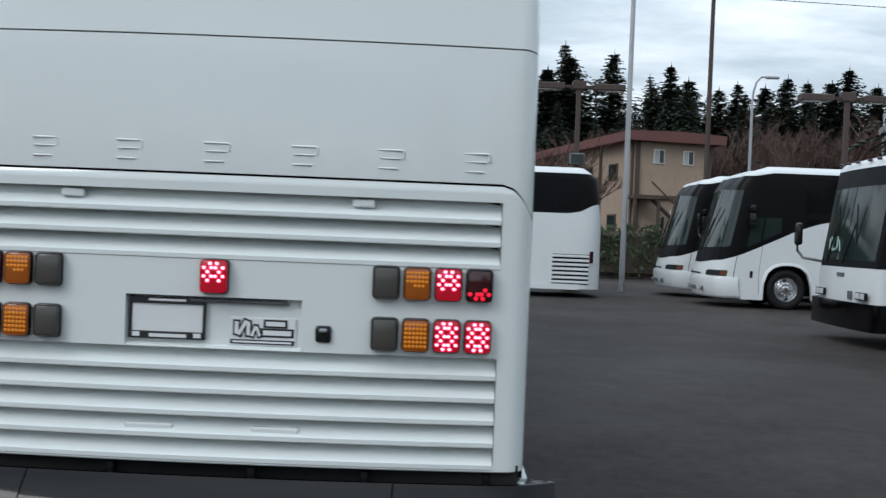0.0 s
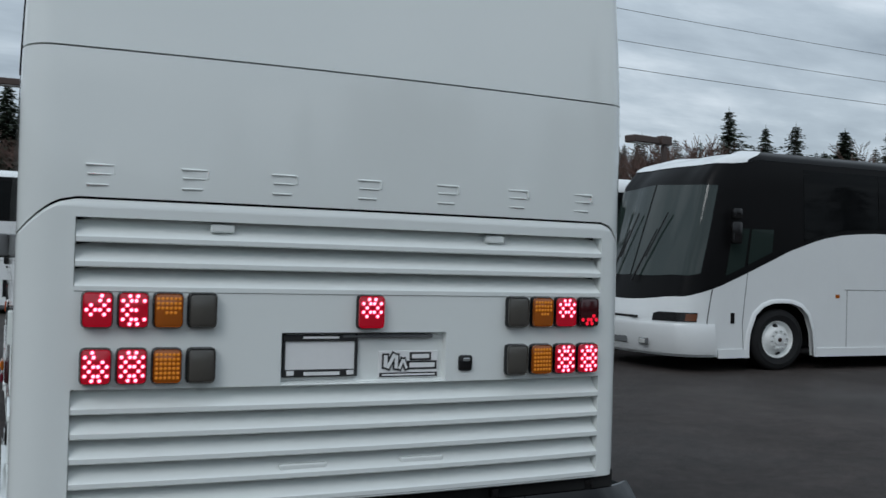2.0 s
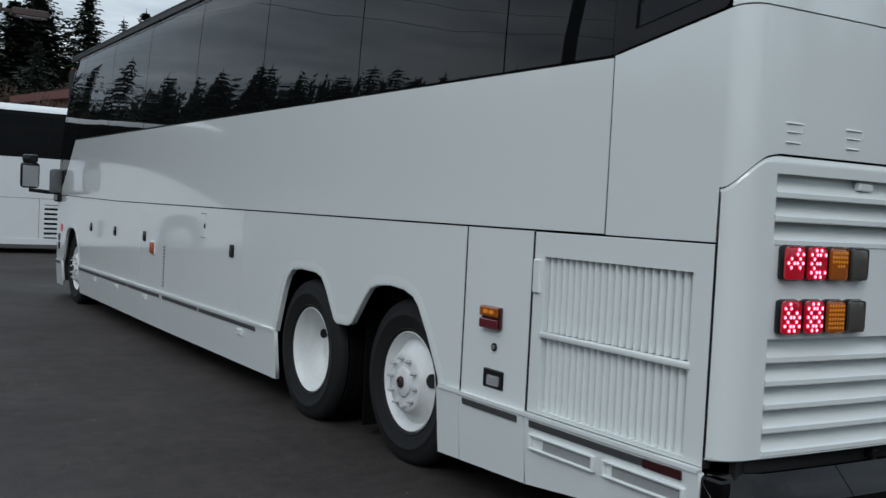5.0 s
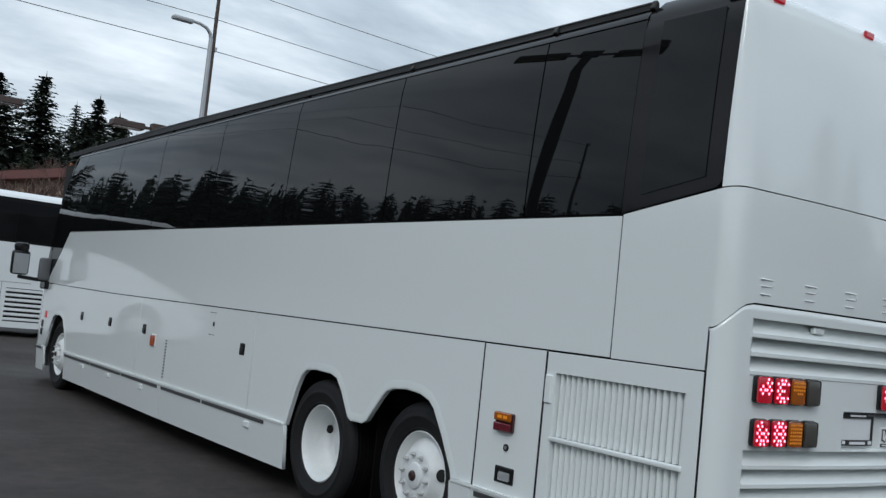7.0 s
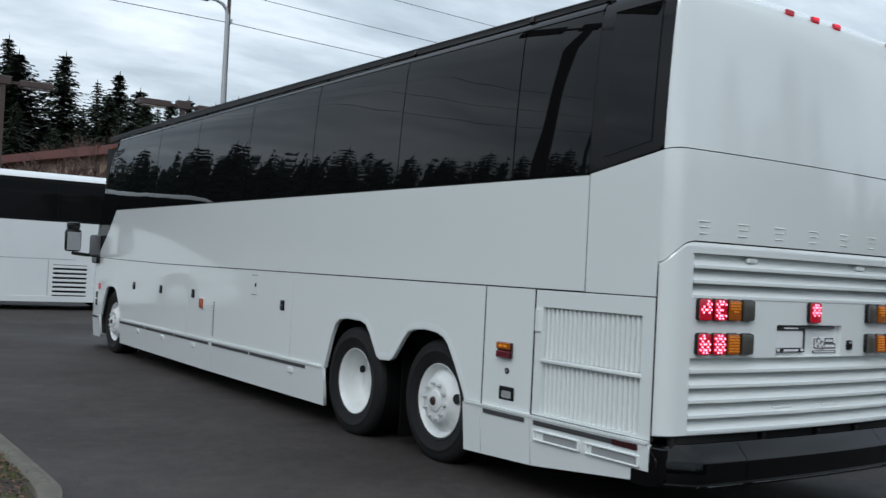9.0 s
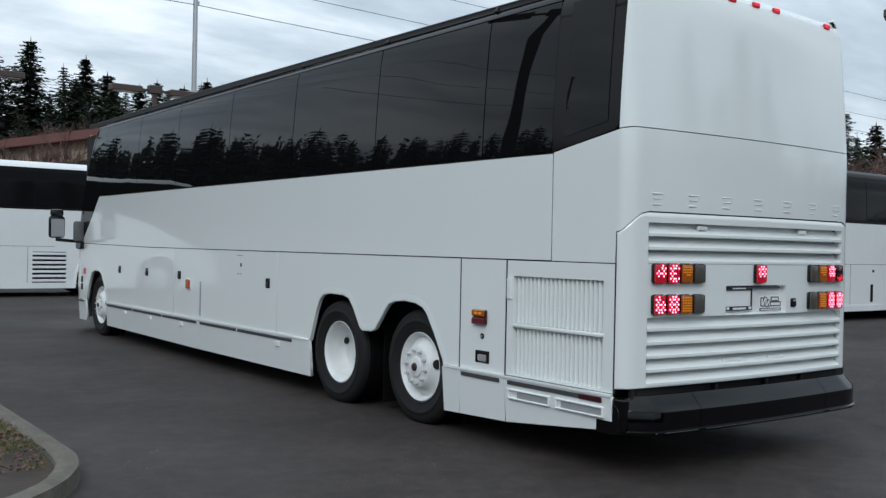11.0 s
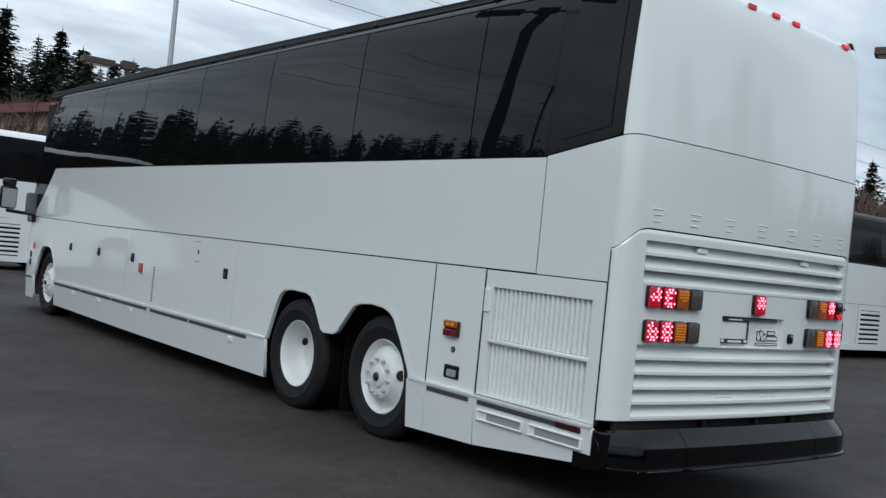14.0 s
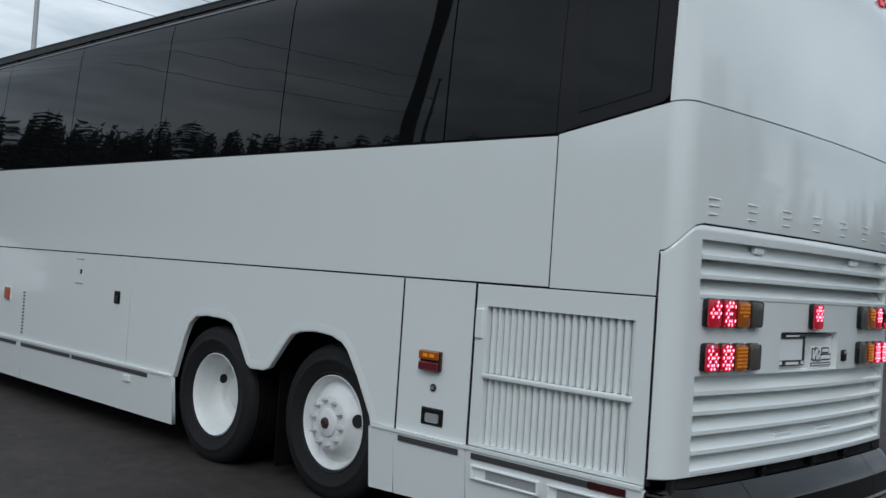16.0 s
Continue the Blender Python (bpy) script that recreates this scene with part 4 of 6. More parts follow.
# wheels
def nuts(parent, count, r, x, mat, size=0.017):
    """A ring of wheel nuts, each a piece of its own on one shared mesh."""
    first = None
    for k in range(count):
        a = 2 * math.pi * (k + 0.5) / count
        c = (x, r * math.cos(a), r * math.sin(a))
        if first is None:
            bm = bmesh.new()
            add_tube(bm, [(0, 0, 0), (-0.030, 0, 0), (-0.031, 0, 0), (-0.046, 0, 0)], [size, size * 0.9, size * 0.5, size * 0.45], 6)
            first = part("wheel_nut", bm, mat, parent, loc=c)
        else:
            o = new("wheel_nut", first.data)
            o.parent, o.location = parent, c


SIDEWALL = [(0.300, -0.005), (0.306, -0.016), (0.318, -0.024), (0.323, -0.021), (0.345, -0.030), (0.39, -0.039), (0.396, -0.043), (0.404, -0.043), (0.41, -0.038), (0.44, -0.036), (0.465, -0.028),
            (0.470, -0.024), (0.488, -0.012), (0.497, 0.01), (0.502, 0.03)]
TREAD = [(0.502, 0.03), (0.496, 0.045), (0.496, 0.05), (0.503, 0.055), (0.505, 0.10), (0.497, 0.105), (0.497, 0.115), (0.505, 0.12), (0.505, 0.18), (0.497, 0.185), (0.497, 0.195), (0.503, 0.2),
         (0.502, 0.25), (0.488, 0.285), (0.44, 0.31), (0.36, 0.305), (0.30, 0.28)]


def wheel_tyre(parent):
    tyre = revolve("tyre", SIDEWALL, RUBBER, parent, "black truck tyre", 56)
    revolve("tread", TREAD, SHADED_RUBBER, tyre, "grooved black tread", 56)
    return tyre


def hand_hole(rim, a, r, x, lean, size):
    """A dark plug standing in for a shaded hole in the wheel's disc; lean is its outward normal at angle 0."""
    turn = Matrix.Rotation(a, 3, "X")
    n = turn @ lean.normalized()
    c = turn @ Vector((x, r, 0)) + n * 0.006
    u = turn @ Vector((0, 0, 1))
    v = n.cross(u)
    bm = bmesh.new()
    ring = [bm.verts.new(c + size * (math.cos(t) * u + 0.85 * math.sin(t) * v)) for t in (2 * math.pi * k / 16 for k in range(16))]
    base = [bm.verts.new(c - n * 0.02 + 1.02 * size * (math.cos(t) * u + 0.85 * math.sin(t) * v)) for t in (2 * math.pi * k / 16 for k in range(16))]
    bm.faces.new(ring)
    for k in range(16):
        bm.faces.new((ring[k], ring[(k + 1) % 16], base[(k + 1) % 16], base[k]))
    bmesh.ops.recalc_face_normals(bm, faces=bm.faces)
    part("hand_hole", bm, DARK, rim)


def hub_wheel(where, parent, mat=WHITE_WHEEL, big=False):
    """Outward-bulging wheel with a hub and nuts; its outer face looks to -x."""
    w = empty("wheel", None, parent)
    w.location = where
    wheel_tyre(w)
    rim = revolve("rim", [(0.272, 0.06), (0.297, 0.002), (0.303, -0.008), (0.296, -0.014), (0.286, -0.006), (0.272, 0.030), (0.256, 0.042), (0.238, 0.032),
                          (0.205, -0.008), (0.186, -0.030), (0.178, -0.040), (0.168, -0.044), (0.085, -0.046)], mat, w, "white-painted steel wheel")
    revolve("hub", [(0.09, -0.045), (0.086, -0.058), (0.078, -0.062), (0.036, -0.066)], mat, rim, sides=32)
    revolve("hub_cap", [(0.034, -0.064), (0.032, -0.078), (0.022, -0.084), (0.018, -0.078), (0.0, -0.080)], HUB, rim, "worn reddish hub cap", 24)
    nuts(rim, 10, 0.143, -0.036, NUT, 0.0165)
    for a in (0.0, math.pi):
        hand_hole(rim, a, 0.226, 0.012, Vector((-0.72, 0.70, 0)), 0.042)
    return w


def dish_wheel(where, parent, mat=WHITE_WHEEL):
    """Deep-dished outer wheel of a twin pair."""
    w = empty("wheel", None, parent)
    w.location = where
    wheel_tyre(w)
    rim = revolve("rim", [(0.272, 0.06), (0.297, 0.002), (0.303, -0.008), (0.296, -0.014), (0.286, -0.006), (0.268, 0.04), (0.264, 0.10), (0.250, 0.15),
                          (0.238, 0.17), (0.225, 0.19), (0.20, 0.20), (0.13, 0.20), (0.12, 0.19), (0.105, 0.185), (0.10, 0.175), (0.085, 0.17), (0.0, 0.17)], mat, w,
                  "deep white-painted steel wheel")
    for a in (0.0, math.pi):
        hand_hole(rim, a, 0.220, 0.184, Vector((-0.85, -0.5, 0)), 0.036)
    return w


WX = -1.235
for x, y, kind in ((WX, 2.455, hub_wheel), (WX - 0.03, 3.765, dish_wheel), (WX, 11.36, hub_wheel)):
    w = kind((x, y, 0.484), coach)
    w.rotation_euler = (radians(170 if kind is hub_wheel else 22), 0, 0)
    w.scale = (1, 0.99, 0.99)
    w = kind((1.168, y, 0.488), coach)
    w.rotation_euler = (0.4 * y, 0, math.pi)
for s in (-1, 1):
    box("wheel_housing", (s * 1.02, 1.62, 0.85), (0.42, 0.68, 0.7), DARK, coach)
    # black sheets added for the shade under the coach by the rear wheels
    for y in (1.88, 3.10):
        box("mud_flap", (s * 0.92, y, 0.46), (0.56, 0.012, 0.76), SHADED_RUBBER, coach, "black sheet standing in for shade by the wheels", 0.004)


# ---- the other coaches ----
JL, JW = 13.6, 1.295


def far_coach(m, label, roof_mat=WHITE_OLD, grille_at=7.75, drive=9.85, tag=11.2, rear_grille=12.0, rims=WHITE_WHEEL, far_mirror=True, handles=(4.1, 5.75, 7.05)):
    """A modern coach with a raked nose and a swept beltline. Local +y is ahead, the nose at y = 0."""
    bus = tagged(empty("coach_bus", m), label, "bus", "parked coaches")
    core = Vector((0, -6.5, 1.6))
    front = [(u, -0.20 * (abs(u) / 1.0) ** 2.2) for u in spread(-1.0, 1.0, 0.125)]
    left_corner = [(-1.0 - 0.295 * math.sin(radians(a)), -0.20 - 0.60 * (1 - math.cos(radians(a)))) for a in range(15, 91, 15)]
    rear_y = -JL
    arches = []
    axles = [2.05, drive] + ([tag] if tag else [])
    for c in axles:
        arches += [c - 0.64, c - 0.60, c - 0.5, c - 0.36, c - 0.18, c, c + 0.18, c + 0.36, c + 0.5, c + 0.60, c + 0.64]
    ys = sorted(set(spread(0.82, 12.9, 0.35)) | set(a for a in arches if 0.82 < a < 12.9))
    flank = [(-JW, -y) for y in ys]
    tail_corner = [(-JW + 0.45 * (1 - math.cos(radians(a))), -12.9 - 0.6 * math.sin(radians(a))) for a in range(18, 91, 18)]
    tail = [(u, rear_y + 0.1 * (u / 0.85) ** 2) for u in spread(-0.85, 0.85, 0.2)[1:-1]]
    half = left_corner + flank + tail_corner
    loop = front[::-1] + half + tail + [(-x, y) for x, y in half[::-1]]

    def place(p, z, proud=0.0):
        x, y = p
        k = 1 + proud / JW
        lean = ramp_between([(2.2, 0), (3.2, 0.04), (3.4, 0.08), (3.5, 0.16), (3.58, 0.36)], z)
        k -= lean / JW
        if y > -2.2:
            w = min(1.0, (y + 2.2) / 1.6) * (1 - 0.28 * min(1.0, max(0.0, (abs(x) - 0.6) / 0.65)))
            y -= w * ramp_between([(0.2, 0.10), (0.75, 0.0), (1.2, 0.10), (3.1, 0.66), (3.4, 0.98), (3.58, 1.7)], z) - proud * w
        if y < -12.4:
            w = min(1.0, (-12.4 - y) / 1.0)
            y += w * ramp_between([(2.0, 0), (3.3, 0.15), (3.58, 0.5)], z) - proud * w
        return (x * k, y, z)

    BELT_J = [(0, 1.16), (0.3, 1.18), (0.75, 1.33), (1.05, 1.46), (1.6, 1.70), (2.2, 1.95), (2.8, 2.16), (3.3, 2.26), (3.9, 2.30), (12.6, 2.30), (12.9, 2.36),
              (13.3, 2.55), (13.6, 2.6)]

    def belt_j(p):
        dip = 0.06 * max(0.0, 1 - (p[0] / 0.9) ** 2) if p[1] > -0.35 else 0.0
        return ramp_between(BELT_J, -p[1]) - dip

    def low_j(p):
        z = 0.24
        if abs(p[0]) > 1.2:
            for c in axles:
                d = abs(-p[1] - c)
                if d < 0.64:
                    z = max(z, ramp_between([(0, 1.10), (0.18, 1.09), (0.36, 1.03), (0.5, 0.90), (0.60, 0.62), (0.64, 0.24)], d))
        return z

    skin("body", loop, low_j, belt_j, 5, place, WHITE_OLD, bus, "white coach body", 0.03, True, core)
    skin("window_band", loop, lambda p: belt_j(p) + 0.004, lambda p: 3.40 if p[1] < -1.2 else 3.315 + 0.085 * max(0.0, (-p[1] - 0.5) / 0.7), 8, lambda p, z: place(p, z, -0.006), MASK, bus, "black window band", 0.03, True, core)
    skin("roof", loop, lambda p: 3.405 if p[1] < -1.2 else 3.32 + 0.085 * max(0.0, (-p[1] - 0.5) / 0.7), lambda p: 3.58, [0, .2, .4, .6, .8, 1], place, roof_mat, bus, "", 0.02, True, core)
    top = [place(p, 3.578) for p in loop]
    bm = bmesh.new()
    bm.faces.new([bm.verts.new(v) for v in top])
    bmesh.ops.recalc_face_normals(bm, faces=bm.faces)
    if next(iter(bm.faces)).normal.z < 0:
        bmesh.ops.reverse_faces(bm, faces=bm.faces[:])
    part("roof_top", bm, roof_mat, bus)
    if roof_mat is not WHITE_OLD:
        lead = front[::-1] + left_corner
        tailpart = [(-x, y) for x, y in left_corner[::-1]]
        skin("roof_cap", tailpart + lead, lambda p: 3.317 + 0.085 * max(0.0, (-p[1] - 0.5) / 0.7), lambda p: 3.583, 5, lambda p, z: place(p, z, 0.006), WHITE_OLD, bus, "white roof cap", 0, core=core)
    # screens
    for s in (-1, 1):
        pane = [(s * u, -0.20 * u ** 2.2) for u in spread(0.02, 1.0, 0.1)] + [(s * (1.0 + 0.295 * math.sin(radians(a))), -0.20 - 0.60 * (1 - math.cos(radians(a))))
                                                                             for a in (15, 30, 42, 52)]
        skin("windscreen", pane, lambda p: belt_j(p) + 0.40 - 0.06 * abs(p[0]), lambda p: 3.01 - 0.05 * abs(p[0]), 8, lambda p, z: place(p, z, 0.002), SCREEN, bus,
             "grey-green raked windscreen pane", 0.006, core=core)
        for y0, y1 in ((0.86, 1.22), (1.28, 1.78)):
            skin("cab_window", [(s * JW, -y) for y in spread(y0, y1, 0.15)], lambda p: belt_j(p) + 0.14, lambda p: 2.28, 4, lambda p, z: place(p, z, 0.002), SCREEN, bus,
                 "small cab side window", 0.006, core=core)
        edges = [2.45, 4.0, 5.6, 7.2, 8.8, 10.4, 12.2]
        for y0, y1 in zip(edges, edges[1:]):
            skin("window_pane", [(s * JW, -y) for y in spread(y0 + 0.01, y1 - 0.01, 0.25)], lambda p: belt_j(p) + 0.07, lambda p: 3.30, 6,
                 lambda p, z: place(p, z, -0.001), GLASS_FLAT, bus, "dark tinted window pane", 0.006, core=core)
        skin("tail_window_pane", [(s * JW, -y) for y in spread(12.22, 12.85, 0.15)], lambda p: belt_j(p) + 0.10, lambda p: 3.26, 5,
             lambda p, z: place(p, z, -0.001), GLASS_FLAT, bus, "dark tinted window pane", 0.006, core=core)
    # bumper, sill and lamps
    nose = [(-x, y) for x, y in left_corner[::-1]] + front[::-1] + left_corner
    lip = [0, .1, .3, .6, .85, .95, 1]
    skin("front_bumper", nose, lambda p: 0.28, lambda p: 0.76, lip,
         lambda p, z: place(p, z, 0.075 * math.sin(math.pi * min(1, max(0, (z - 0.2) / 0.62))) ** 0.5 if p[1] > -0.98 else 0.01), WHITE_OLD, bus, "moulded white front bumper", 0.03, core=core)
    box("bumper_grille", (0, 0.01, 0.45), (0.5, 0.03, 0.11), STRIP, bus, "grey plate on the bumper", 0.01)
    for x in (-0.62, 0.62):
        fog = box("fog_lamp", (x, -0.03, 0.45), (0.20, 0.05, 0.10), STRIP, bus, "square lamp recess in the bumper", 0.01)
        box("lens", (x, -0.002, 0.45), (0.15, 0.012, 0.07), LENS_CLEAR, fog, bevel=0.006)
    box("front_slot", (0, -0.02, 0.83), (0.9, 0.03, 0.035), FRAME, bus)
    for s in (-1, 1):
        head = [(s * (1.0 + 0.295 * math.sin(radians(a))), -0.20 - 0.60 * (1 - math.cos(radians(a)))) for a in range(0, 61, 10)]
        head = [(s * u, -0.20 * u ** 2.2) for u in (0.72, 0.82, 0.92)] + head
        lamp = skin("headlight", head, lambda p: 0.79, lambda p: 0.93 - 0.03 * (abs(p[0]) < 0.8), 2, lambda p, z: place(p, z, 0.012), FRAME, bus, "dark headlamp cover", 0.02, core=core)
        skin("turn_lamp", head[7:], lambda p: 0.80, lambda p: 0.91, 2, lambda p, z: place(p, z, 0.018), LENS_BROWN, lamp, "dull amber corner lens", 0.01, core=core)
        flank_s = [(s * JW, y) for x, y in flank]
        runs, run = [], []
        for p in flank_s:
            if low_j(p) > 0.5:
                if len(run) > 1:
                    runs.append(run)
                run = []
            else:
                run.append(p)
        if len(run) > 1:
            runs.append(run)
        for run in runs:
            skin("sill", run, lambda p: 0.22, lambda p: 0.36, 2, lambda p, z: place(p, z, 0.018), WHITE_OLD, bus, "", 0.03, core=core)
        # arch lips
        for c in axles:
            pts = [Vector((-c + d, ramp_between([(0, 1.10), (0.18, 1.09), (0.36, 1.03), (0.5, 0.90), (0.60, 0.62), (0.64, 0.24)], abs(d))))
                   for d in (-0.64, -0.60, -0.5, -0.36, -0.18, 0, 0.18, 0.36, 0.5, 0.60, 0.64)]
            verts, faces = [], []
            for i, p in enumerate(pts):
                d = (pts[min(i + 1, 10)] - pts[max(i - 1, 0)]).normalized()
                n = Vector((-d.y, d.x))
                for off, proud in ((0, -0.08), (0, 0.02), (0.05, 0.02), (0.07, 0.0)):
                    q = p + n * off
                    verts.append((s * (JW + proud), q.x, q.y))
            for i in range(10):
                for k in range(3):
                    f = (i * 4 + k, (i + 1) * 4 + k, (i + 1) * 4 + k + 1, i * 4 + k + 1)
                    faces.append(f if s < 0 else f[::-1])
            raw("wheel_arch_lip", verts, faces, WHITE_OLD, bus, smooth=50)
        # seam between nose and flank, and the cab door's edge
        seam = [(s * (1.0 + 0.295 * math.sin(radians(a))), -0.20 - 0.60 * (1 - math.cos(radians(a)))) for a in (76, 77.5)]
        skin("nose_seam", seam, lambda p: 0.30, lambda p: belt_j(p), 6, lambda p, z: place(p, z, 0.003 + (0.012 if z < 0.76 else 0)), SEAM, bus, "", 0.002, core=core)
        skin("door_edge", [(s * JW, -1.30), (s * JW, -1.308)], lambda p: 0.36, lambda p: belt_j(p), 6, lambda p, z: place(p, z, 0.002), SEAM, bus, "", 0.002, core=core)
        # side doors: seams, handles, marker, two louvred vents
        bm = bmesh.new()
        add_box(bm, (s * (JW + 0.0005), -6.3, 1.33), (0.003, 6.0, 0.008))
        for y in (3.35, (handles[0] + handles[1]) / 2, handles[2] - 0.85, grille_at - 0.12):
            add_box(bm, (s * (JW + 0.0005), -y, 0.85), (0.003, 0.008, 0.95))
        part("door_seam", bm, SEAM, bus)
        for y in handles:
            box("door_handle", (s * (JW + 0.004), -y, 0.64), (0.012, 0.10, 0.42), FRAME, bus, "tall black door handle", 0.004)
        box("flap_handle", (s * (JW + 0.004), -1.12, 0.85), (0.014, 0.075, 0.17), FRAME, bus, "", 0.006)
        box("lock", (s * (JW + 0.004), -handles[2] - 0.05, 1.17), (0.012, 0.07, 0.06), FRAME, bus, "", 0.004)
        box("side_marker", (s * (JW + 0.006), -3.15, 1.22), (0.014, 0.08, 0.06), LENS_AMBER, bus, "small amber marker", 0.004)
        for y0, y1 in ((grille_at, grille_at + 0.85), (rear_grille, rear_grille + 1.0)):
            # flush dark plate stands in for the shade between the slats
            vent = box("side_vent", (s * (JW - 0.002), -(y0 + y1) / 2, 0.78), (0.012, y1 - y0, 0.82), SEAM, bus, "white louvred side vent")
            for i in range(7):
                box("slat", (s * (JW + 0.006), -(y0 + y1) / 2, 0.43 + i * 0.118), (0.02, y1 - y0 + 0.02, 0.066), WHITE_OLD, vent, bevel=0.006)
        box("tail_lamp", (s * 1.26, -13.22, 1.12), (0.05, 0.10, 0.32), LENS_DARK_RED, bus, "tall dark red tail lamp", 0.012)
        # mirror
        if s < 0:
            bm = bmesh.new()
            add_box(bm, (s * 1.42, -1.06, 2.2), (0.12, 0.16, 0.36), 0.04, segments=2)
            add_box(bm, (s * 1.42, -1.06, 2.5), (0.12, 0.14, 0.18), 0.035, segments=2)
            part("mirror_head", bm, FRAME, bus, "black door mirror")
        elif far_mirror:
            arm = tube("mirror_arm", [(1.15, -0.75, 1.78), (1.30, -0.5, 1.70), (1.42, -0.42, 1.85), (1.46, -0.40, 2.1), (1.42, -0.40, 2.35)], 0.025, FRAME, bus, "curved black mirror arm")
            bm = bmesh.new()
            add_box(bm, (1.42, -0.41, 2.22), (0.12, 0.10, 0.36), 0.04, segments=2)
            part("mirror_head", bm, FRAME, arm, "black mirror on a curved arm")
    # wipers
    for x0, x1 in ((-0.15, -0.42), (0.55, 0.30)):
        a, b = Vector(place((x0, -0.20 * abs(x0) ** 2.2), 1.40)), Vector(place((x1, -0.20 * abs(x1) ** 2.2), 2.25))
        wiper = tube("wiper", [a + Vector((0, 0.06, 0)), b + Vector((0, 0.07, 0))], [0.018, 0.010], FRAME, bus, "black wiper", 6)
        d = (b - a).normalized()
        tube("wiper_blade", [b - d * 0.5 + Vector((-0.03, 0.05, 0)), b + d * 0.3 + Vector((-0.03, 0.05, 0))], 0.012, FRAME, wiper, "", 6)
    # dark under-body and wheels
    bm = bmesh.new()
    add_box(bm, (0, -6.9, 0.72), (1.6, 12.4, 0.75))
    add_box(bm, (0, -6.0, 0.72), (2.4, 5.5, 0.75))
    add_box(bm, (0, -6.9, 1.6), (2.4, 11.8, 0.9))
    part("underbody", bm, DARK, bus)
    for y, kind in zip(axles, (hub_wheel, dish_wheel, hub_wheel)):
        for s in (-1, 1):
            w = kind((s * 1.20, -y, 0.499), bus, rims)
            w.rotation_euler = (0.7 * y, 0, 0 if s < 0 else math.pi)
    return bus


def boxy_coach(m, label):
    """An older, upright coach with a flat two-pane screen and a black bumper. The nose is at y = 0."""
    bus = tagged(empty("coach_bus", m), label, "bus", "parked coaches")
    core = Vector((0, -6, 1.6))
    L = 13.5
    nose = [(u, -0.06 * abs(u) ** 2) for u in spread(-1.12, 1.12, 0.14)]
    corner = [(-1.12 - 0.175 * math.sin(radians(a)), -0.075 - 0.16 * (1 - math.cos(radians(a)))) for a in range(18, 91, 18)]
    flank = [(-1.295, -y) for y in spread(0.5, 13.1, 0.4)]
    rear = [(-1.295 + 0.3 * (1 - math.cos(radians(a))), -13.1 - 0.3 * math.sin(radians(a))) for a in range(30, 91, 30)]
    half = corner + flank + rear
    loop = nose[::-1] + half + [(-x, y) for x, y in half[::-1]]

    def place(p, z, proud=0.0):
        x, y = p
        k = 1 + proud / 1.295 - ramp_between([(2.4, 0), (3.05, 0.03), (3.17, 0.08), (3.27, 0.22)], z) / 1.295
        if y > -1.2:
            w = min(1.0, (y + 1.2) / 0.9)
            y -= w * ramp_between([(1.2, 0), (3.0, 0.28), (3.15, 0.36), (3.27, 0.8)], z) - proud * w
        return (x * k, y, z)

    def low(p):
        z = 0.30
        if abs(p[0]) > 1.2:
            for c in (2.2, 9.9, 11.2):
                d = abs(-p[1] - c)
                if d < 0.62:
                    z = 1.05
        return z

    skin("body", loop, low, lambda p: 1.30, 4, place, WHITE_OLD, bus, "white lower body", 0.03, True, core)
    skin("window_band", loop, lambda p: 1.304, lambda p: 3.0, 6, lambda p, z: place(p, z, -0.004), MASK, bus, "black window band", 0.03, True, core)
    skin("roof", loop, lambda p: 3.004, lambda p: 3.27, 5, place, WHITE_OLD, bus, "white roof", 0.02, True, core)
    bm = bmesh.new()
    bm.faces.new([bm.verts.new(place(p, 3.268)) for p in loop])
    bmesh.ops.recalc_face_normals(bm, faces=bm.faces)
    if next(iter(bm.faces)).normal.z < 0:
        bmesh.ops.reverse_faces(bm, faces=bm.faces[:])
    part("roof_top", bm, WHITE_OLD, bus)
    for s in (-1, 1):
        pane = [(s * u, -0.06 * u ** 2) for u in spread(0.015, 1.09, 0.1)]
        skin("windscreen", pane, lambda p: 1.42, lambda p: 2.68, 5, lambda p, z: place(p, z, 0.002), SCREEN, bus, "grey-green flat windscreen pane", 0.006, core=core)
        for y0, y1 in ((0.5, 1.35), (1.4, 2.9), (2.95, 4.6), (4.65, 6.3), (6.35, 8.0), (8.05, 9.7), (9.75, 11.4), (11.45, 12.9)):
            skin("window_pane", [(s * 1.295, -y) for y in spread(y0, y1, 0.3)], lambda p: 1.42 if p[1] > -1.36 else 1.75, lambda p: 2.90, 4,
                 lambda p, z: place(p, z, -0.001), GLASS_FLAT, bus, "dark tinted window pane", 0.006, core=core)
        lamp = box("headlight", (s * 0.86, 0.0, 0.84), (0.40, 0.05, 0.13), FRAME, bus, "pair of square headlamps", 0.01)
        for dx in (-0.095, 0.095):
            box("lens", (s * 0.86 + dx, 0.026, 0.84), (0.16, 0.02, 0.10), LENS_CLEAR, lamp, bevel=0.01)
        for x in (0.25, 0.62, 0.95):
            box("roof_marker", (s * x, place((x, 0), 3.12)[1] + 0.03, 3.13), (0.09, 0.06, 0.045), LENS_DARK_RED, bus, "small dark roof lamp", 0.012)
        if s < 0:
            continue
        arm = tube("mirror_arm", [(s * 1.22, -0.2, 1.36), (s * 1.40, 0.15, 1.42), (s * 1.52, 0.22, 1.55), (s * 1.54, 0.22, 1.75)], 0.025, FRAME, bus)
        bm = bmesh.new()
        add_box(bm, (s * 1.54, 0.2, 1.86), (0.2, 0.12, 0.42), 0.05, segments=2)
